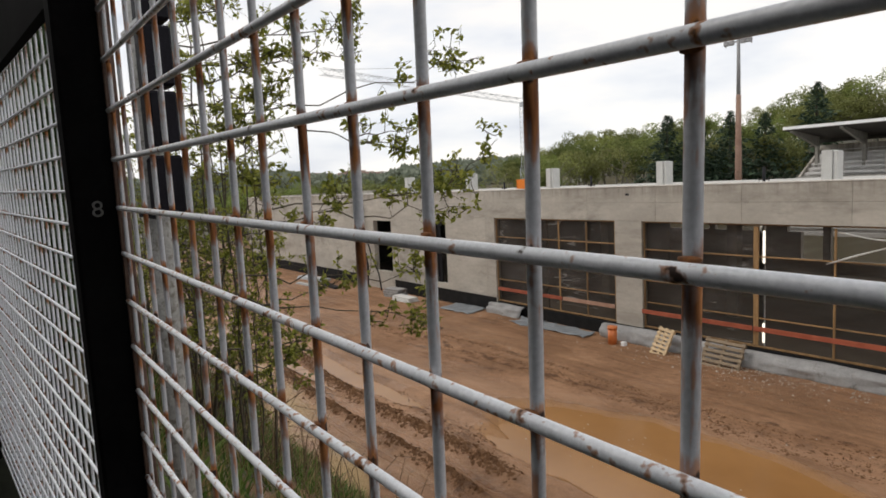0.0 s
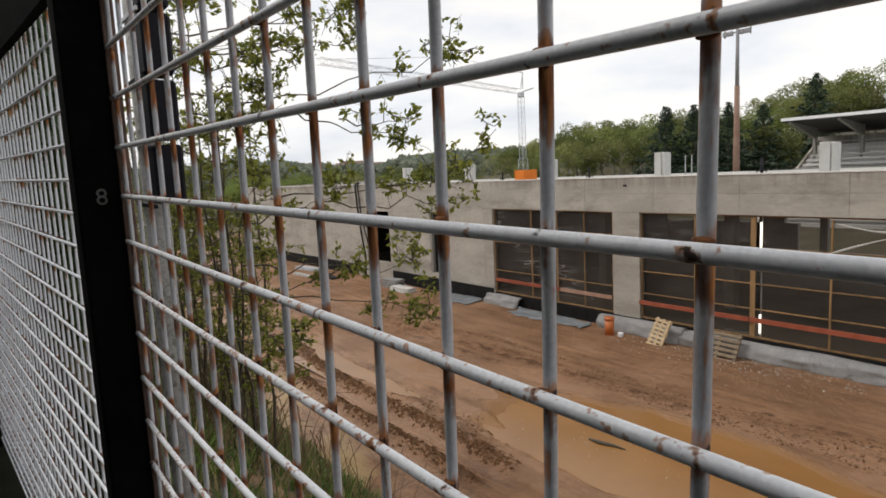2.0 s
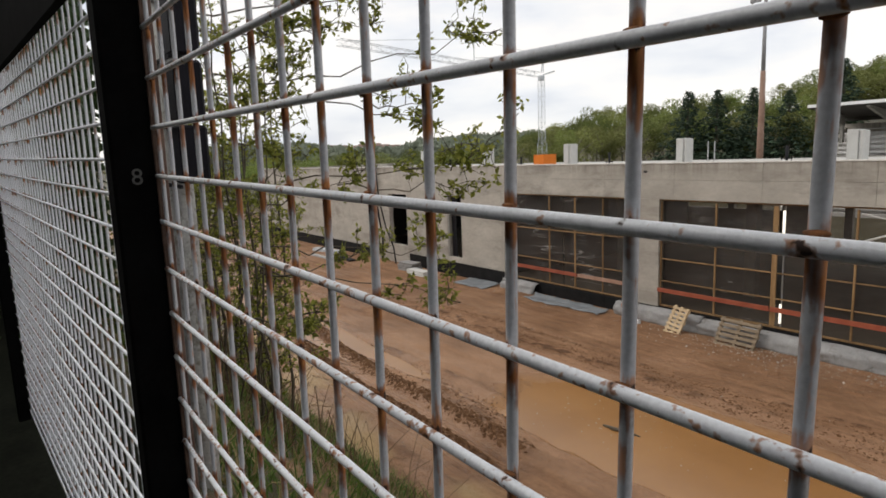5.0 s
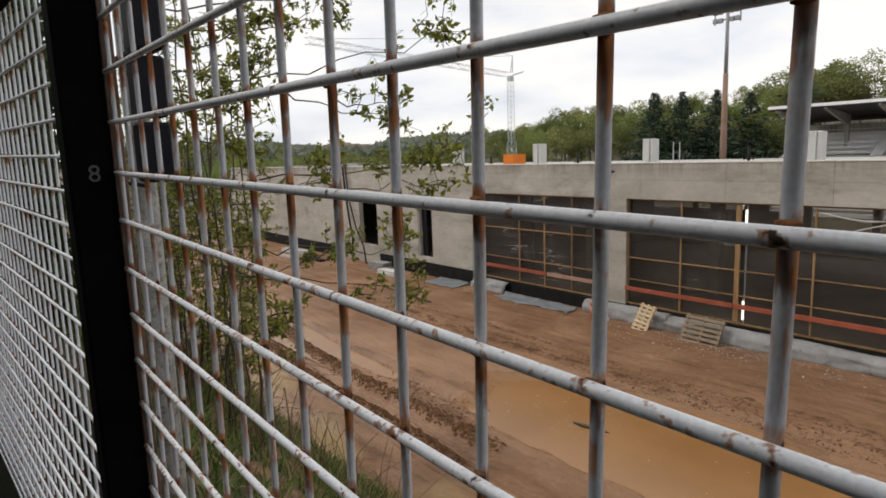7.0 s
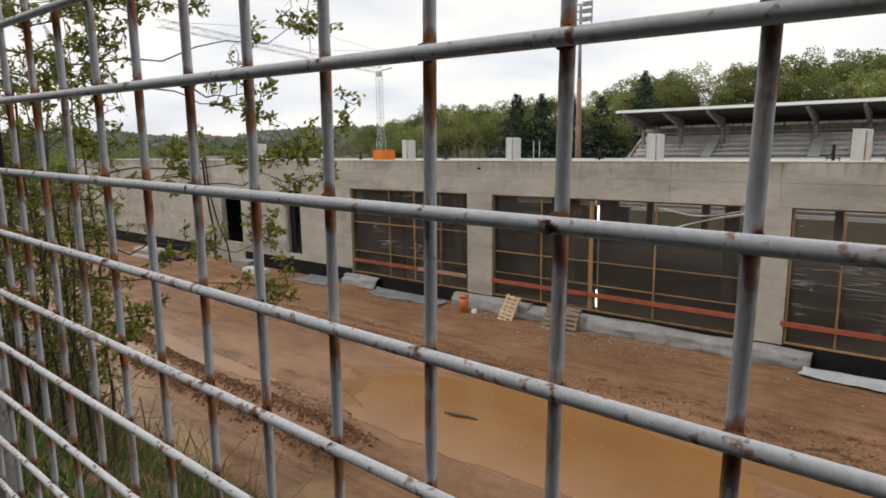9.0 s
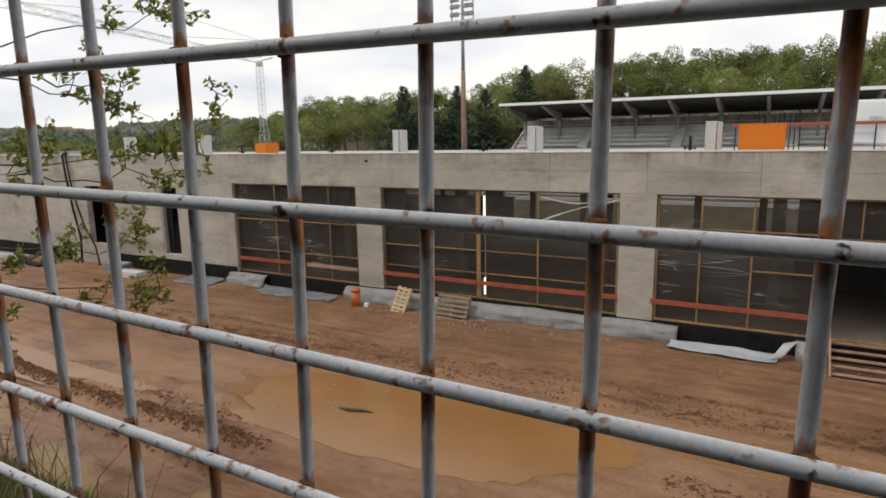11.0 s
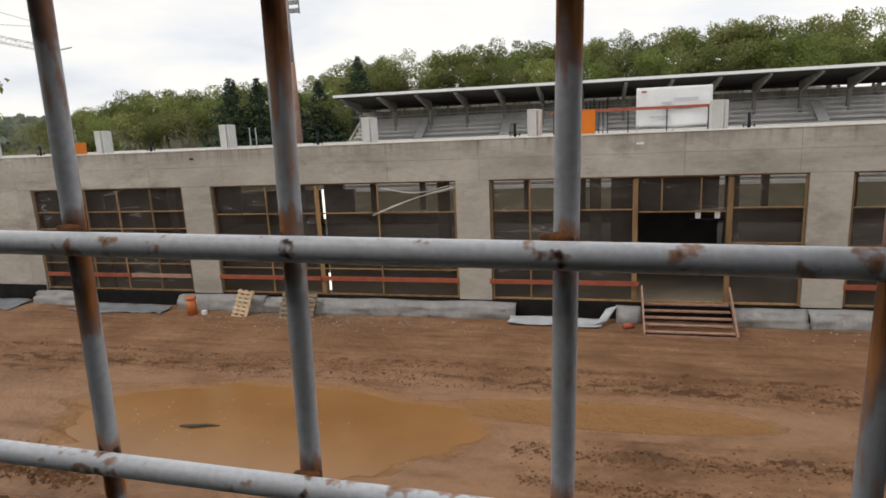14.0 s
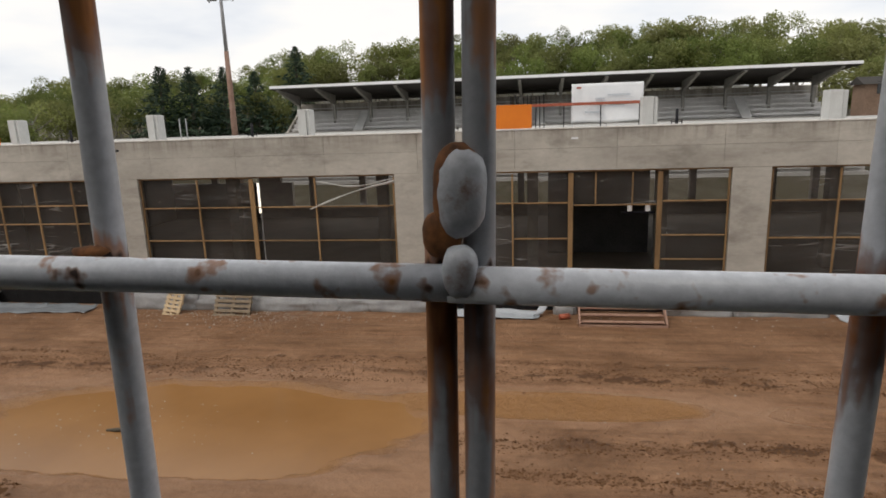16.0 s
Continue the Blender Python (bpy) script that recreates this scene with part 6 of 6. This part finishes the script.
def bar_mesh(name, axis, length, material):
    bm = bmesh.new()
    v = Vector((1, 0, 0)) if axis == "X" else Vector((0, 0, 1))
    n = 14
    wob = [noise.noise(Vector((i * 0.7, length * 3.1, 1.3))) * 0.0004 for i in range(n)]
    pts = [v * (length * (i / (n - 1) - 0.5)) + Vector((0, 1, 0)) * wob[i] for i in range(n)]
    R = R_FLAT if axis == "X" else R_UP
    u = Vector((0, 1, 0))
    w = v.cross(u)
    rings = [[bm.verts.new(p + R * (math.cos(k * math.tau / 28) * u + math.sin(k * math.tau / 28) * w)) for k in range(28)] for p in pts]
    for a, b in zip(rings, rings[1:]):
        for k in range(28):
            bm.faces.new((a[k], a[(k + 1) % 28], b[(k + 1) % 28], b[k]))
    bm.faces.new(rings[0][::-1])
    bm.faces.new(rings[-1])
    me = bpy.data.meshes.new(name)
    bmesh.ops.recalc_face_normals(bm, faces=bm.faces[:])
    bm.to_mesh(me)
    bm.free()
    return finish(me, material, True)


def panel(x0, cols, label, first_gap=0.0, flat=None, upright=None, rusty=None, off=None, rise=None):
    """A welded panel whose first upright stands at x0; the flat bars lie on the near side."""
    p = tagged(empty("grille_fence", FM @ Matrix.Translation((x0, 0, 0))), label, "fence", "fence panels")
    width = (cols - 1) * S
    zc = (ZLO + ZHI) / 2 * RS
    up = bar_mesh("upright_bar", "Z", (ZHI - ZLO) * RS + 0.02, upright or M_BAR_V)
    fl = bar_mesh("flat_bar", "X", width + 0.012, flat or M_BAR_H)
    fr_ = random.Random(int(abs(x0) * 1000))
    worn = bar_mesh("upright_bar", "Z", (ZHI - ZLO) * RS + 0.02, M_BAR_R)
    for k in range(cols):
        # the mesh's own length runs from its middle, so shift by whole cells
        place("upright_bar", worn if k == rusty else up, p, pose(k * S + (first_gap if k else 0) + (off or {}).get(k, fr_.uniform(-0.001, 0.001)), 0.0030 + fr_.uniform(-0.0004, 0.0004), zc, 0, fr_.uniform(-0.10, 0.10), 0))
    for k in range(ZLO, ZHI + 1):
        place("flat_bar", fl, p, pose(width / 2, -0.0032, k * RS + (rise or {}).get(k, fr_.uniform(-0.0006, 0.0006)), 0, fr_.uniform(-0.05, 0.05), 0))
    return p


# the welder set these bars a little off the even spacing
OFF = {9: 0.0007, 10: -0.0004, 11: -0.0012, 12: -0.0002, 13: -0.0012, 14: -0.0010, 15: -0.0003, 16: -0.0001, 17: 0.0020, 18: 0.0027}
RISE = {-1: 0.0014, 0: -0.0004, 1: -0.0002}
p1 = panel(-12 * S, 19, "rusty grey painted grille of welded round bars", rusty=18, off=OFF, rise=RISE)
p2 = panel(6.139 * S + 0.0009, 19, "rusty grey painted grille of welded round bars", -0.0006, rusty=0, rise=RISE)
p0 = panel(0.0, 43, "grey painted grille of welded round bars beyond the post", flat=M_LIT_H, upright=M_LIT_V)


BEND = FM @ Matrix.Translation((-0.947, 0.0169, 0.0248)) @ pose(0, 0, 0, 0, 0, 3.97)
p0.matrix_world = BEND @ Matrix.Translation((-42 * S - 0.025, 0, 0))


def bead(parent, x, y, z, rx, ry, rz, seed, material=None, name="weld_bead"):
    bm = bmesh.new()
    bmesh.ops.create_icosphere(bm, subdivisions=3, radius=1)
    for v in bm.verts:
        # blunt ends: a lump of weld is closer to a rounded box than to an egg
        v.co /= (abs(v.co.x) ** 2.8 + abs(v.co.y) ** 2.8 + abs(v.co.z) ** 2.8) ** (1 / 2.8)
        k = 1 + 0.13 * noise.noise(v.co * 0.9 + Vector((seed, 0, 0))) + 0.05 * noise.noise(v.co * 5 + Vector((seed, 3, 0)))
        v.co = Vector((v.co.x * rx, v.co.y * ry, v.co.z * rz)) * k
    return part(name, bm, material or M_WELD, parent, smooth=True, m=Matrix.Translation((x, y, z)))


# lumps of weld that tie the two panels together
bead(p2, -0.0038, -0.0004, 0.0162, 0.0046, 0.0040, 0.0084, 1)
bead(p2, -0.0037, -0.0044, 0.0024, 0.0031, 0.0034, 0.0047, 4)
bead(p2, -0.0035, -0.0020, 0.0178 + 5 * RS, 0.0052, 0.0055, 0.0090, 7)
bead(p2, -0.0035, -0.0020, 0.0178 - 5 * RS, 0.0052, 0.0055, 0.0090, 9)
M_WELD_R = mat("rusty_weld", (0.07, 0.030, 0.014), (0.32, 0.125, 0.038), 160, 300, 0.9, 0.5, depth=0.0005)
bead(p2, -0.0074, -0.0006, 0.0084, 0.0036, 0.0026, 0.0045, 11, M_WELD_R)
bead(p2, -0.0046, 0.0000, 0.0164, 0.0045, 0.0036, 0.0090, 1, M_WELD_R)
small = None
for k in range(19):
    for j in range(-6, 5):
        if small is None:
            bm = bmesh.new()
            bmesh.ops.create_icosphere(bm, subdivisions=2, radius=1)
            for v in bm.verts:
                v.co = Vector((v.co.x * 0.0043, v.co.y * 0.0016, v.co.z * 0.0013)) * (1 + 0.2 * noise.noise(v.co * 2))
            small = bpy.data.meshes.new("weld_bead")
            bm.to_mesh(small)
            bm.free()
            finish(small, M_WELD_R, True)
        if (k * 7 + j * 3) % 4:
            place("weld_bead", small, p1, pose(k * S, 0.0, j * RS + (0.0036 if (k + j) % 2 else -0.0036)))

post = tagged(empty("fence_post", FM @ Matrix.Translation((-0.855, 0, -1.46))), "square black painted steel fence post with a chalked mark", "post", "fence posts")
part("post_tube", solid(-0.062, 0.0, -0.062, 0.003, 0.0, 2.45, bevel=0.004), M_POST, post)
part("rusty_edge", solid(0.0005, 0.0045, -0.004, 0.013, 0.0, 2.45, bevel=0.001), M_POST_EDGE, post)
mk = bpy.data.curves.new("chalk_mark", "FONT")
mk.body, mk.size, mk.extrude = "8", 0.034, 0.0002
mark = new("chalk_mark", mk)
mk.materials.append(M_CHALK)
mark.parent = post
mark.matrix_local = pose(0.0012, -0.038, 1.448, 90, 0, 90)
post2 = tagged(empty("fence_post", BEND @ Matrix.Translation((-0.025 - 42 * S - 0.012, 0, -1.48))), "square black painted steel fence post", "post", "fence posts")
part("post_tube", solid(-0.062, 0.0, -0.062, -0.004, 0.0, 2.45, bevel=0.004), M_POST, post2)
post3 = tagged(empty("fence_post", FM @ Matrix.Translation((6.139 * S + 18 * S + 0.08, 0, -1.46))), "square black painted steel fence post", "post", "fence posts")
part("post_tube", solid(-0.062, 0.0, -0.062, -0.004, 0.0, 2.45, bevel=0.004), M_POST, post3)

# black board added in place of the dark background above the far grille
bm = bmesh.new()
cv = []
for x, z in ((0.0, 0.340), (-3.05, 0.347)):
    for y in (-0.03, -0.010):
        for dz in (0.0, 0.5):
            cv.append(bm.verts.new((x, y, z + dz)))
for q in ((0, 1, 3, 2), (4, 6, 7, 5), (0, 4, 5, 1), (2, 3, 7, 6), (0, 2, 6, 4), (1, 5, 7, 3)):
    bm.faces.new([cv[i] for i in q])
canopy = part("canopy", bm, M_POST, m=BEND)
tagged(canopy, "black board standing in for the dark background above the grille", "canopy", kind="structure")

# camera's side: path, ivy, and unseen walls and roofs added to shade the bars
tagged(part("path", solid(-30, 30, -2.2, 0.28, -1.60, -1.44), M_PATH), "worn concrete path behind the grille, shade put into its colour", "path", kind="structure")
tagged(part("shade_wall_back", solid(-30, 30, -2.5, -2.2, -1.6, 1.05), M_DARKWALL), "unseen near-black wall added behind the path to cut light", "wall", kind="structure")
tagged(part("shade_roof_near", solid(-0.9, 30, -2.5, -0.6, 1.05, 1.17), M_DARKWALL), "unseen dark roof added behind the path to shade the bars", "ceiling", kind="structure")
tagged(part("shade_roof_far", solid(-30, -3.6, -2.5, -0.40, 1.05, 1.17), M_DARKWALL), "dark roof added over the far end of the path to shade it", "ceiling", kind="structure")
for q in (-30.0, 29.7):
    tagged(part("shade_wall_end", solid(q, q + 0.3, -2.2, -0.12, -1.6, 1.05), M_DARKWALL), "unseen dark wall added at an end of the path", "wall", kind="structure")
iv = np.random.default_rng(8)
pts = np.stack([iv.uniform(-9, -4.2, 6500), -2.15 + np.abs(iv.normal(0, 1.0, 6500)), iv.uniform(-1.44, 1.0, 6500)], 1)
pts = pts[(pts[:, 1] < -0.10) & ((pts[:, 0] < -5.6) | (pts[:, 1] < -0.7))]
v, f = leaf_cards(iv, pts, 0.09, 0.85, 0.3)
tagged(new("ivy", mesh_from("ivy", v, f, M_IVY)), "dark ivy crowding the shaded path", "ivy", kind="stuff")

hd = np.random.default_rng(18)
hx = hd.uniform(-19, -6.5, 15000)
hy = 0.22 + hd.random(15000) * (0.098 * np.abs(hx) - 0.22)
hz = hd.uniform(-3.0, 3.6, 15000)
v, f = leaf_cards(hd, np.stack([hx, hy, hz], 1), 0.15, 0.8, 0.3)
tagged(new("hedge", mesh_from("hedge", v, f, M_IVY)), "dense dark hedge outside the grille beyond the post", "hedge", kind="stuff")

# pole with dark boxes outside the grille
pole = tagged(empty("pole", FM @ Matrix.Translation((-2.88, 0.5, -3.0))), "weathered grey pole with dark plastic boxes strapped on", "pole")
part("shaft", rod(bmesh.new(), (0, 0, 0), (0, 0, 5.2), 0.055, 0.055, 20), M_POLE, pole, smooth=True)
for k, z in enumerate((2.90, 3.17, 3.44, 3.71, 3.98)):
    part("dark_box", solid(0.115, 0.265, -0.05, 0.07, z - 0.0, z + 0.25, bevel=0.012), M_DARKBOX, pole)
    part("strap", solid(-0.06, 0.27, -0.065, -0.055, z - 0.018, z - 0.002), M_STEEL if k % 2 else M_DARKBOX, pole)
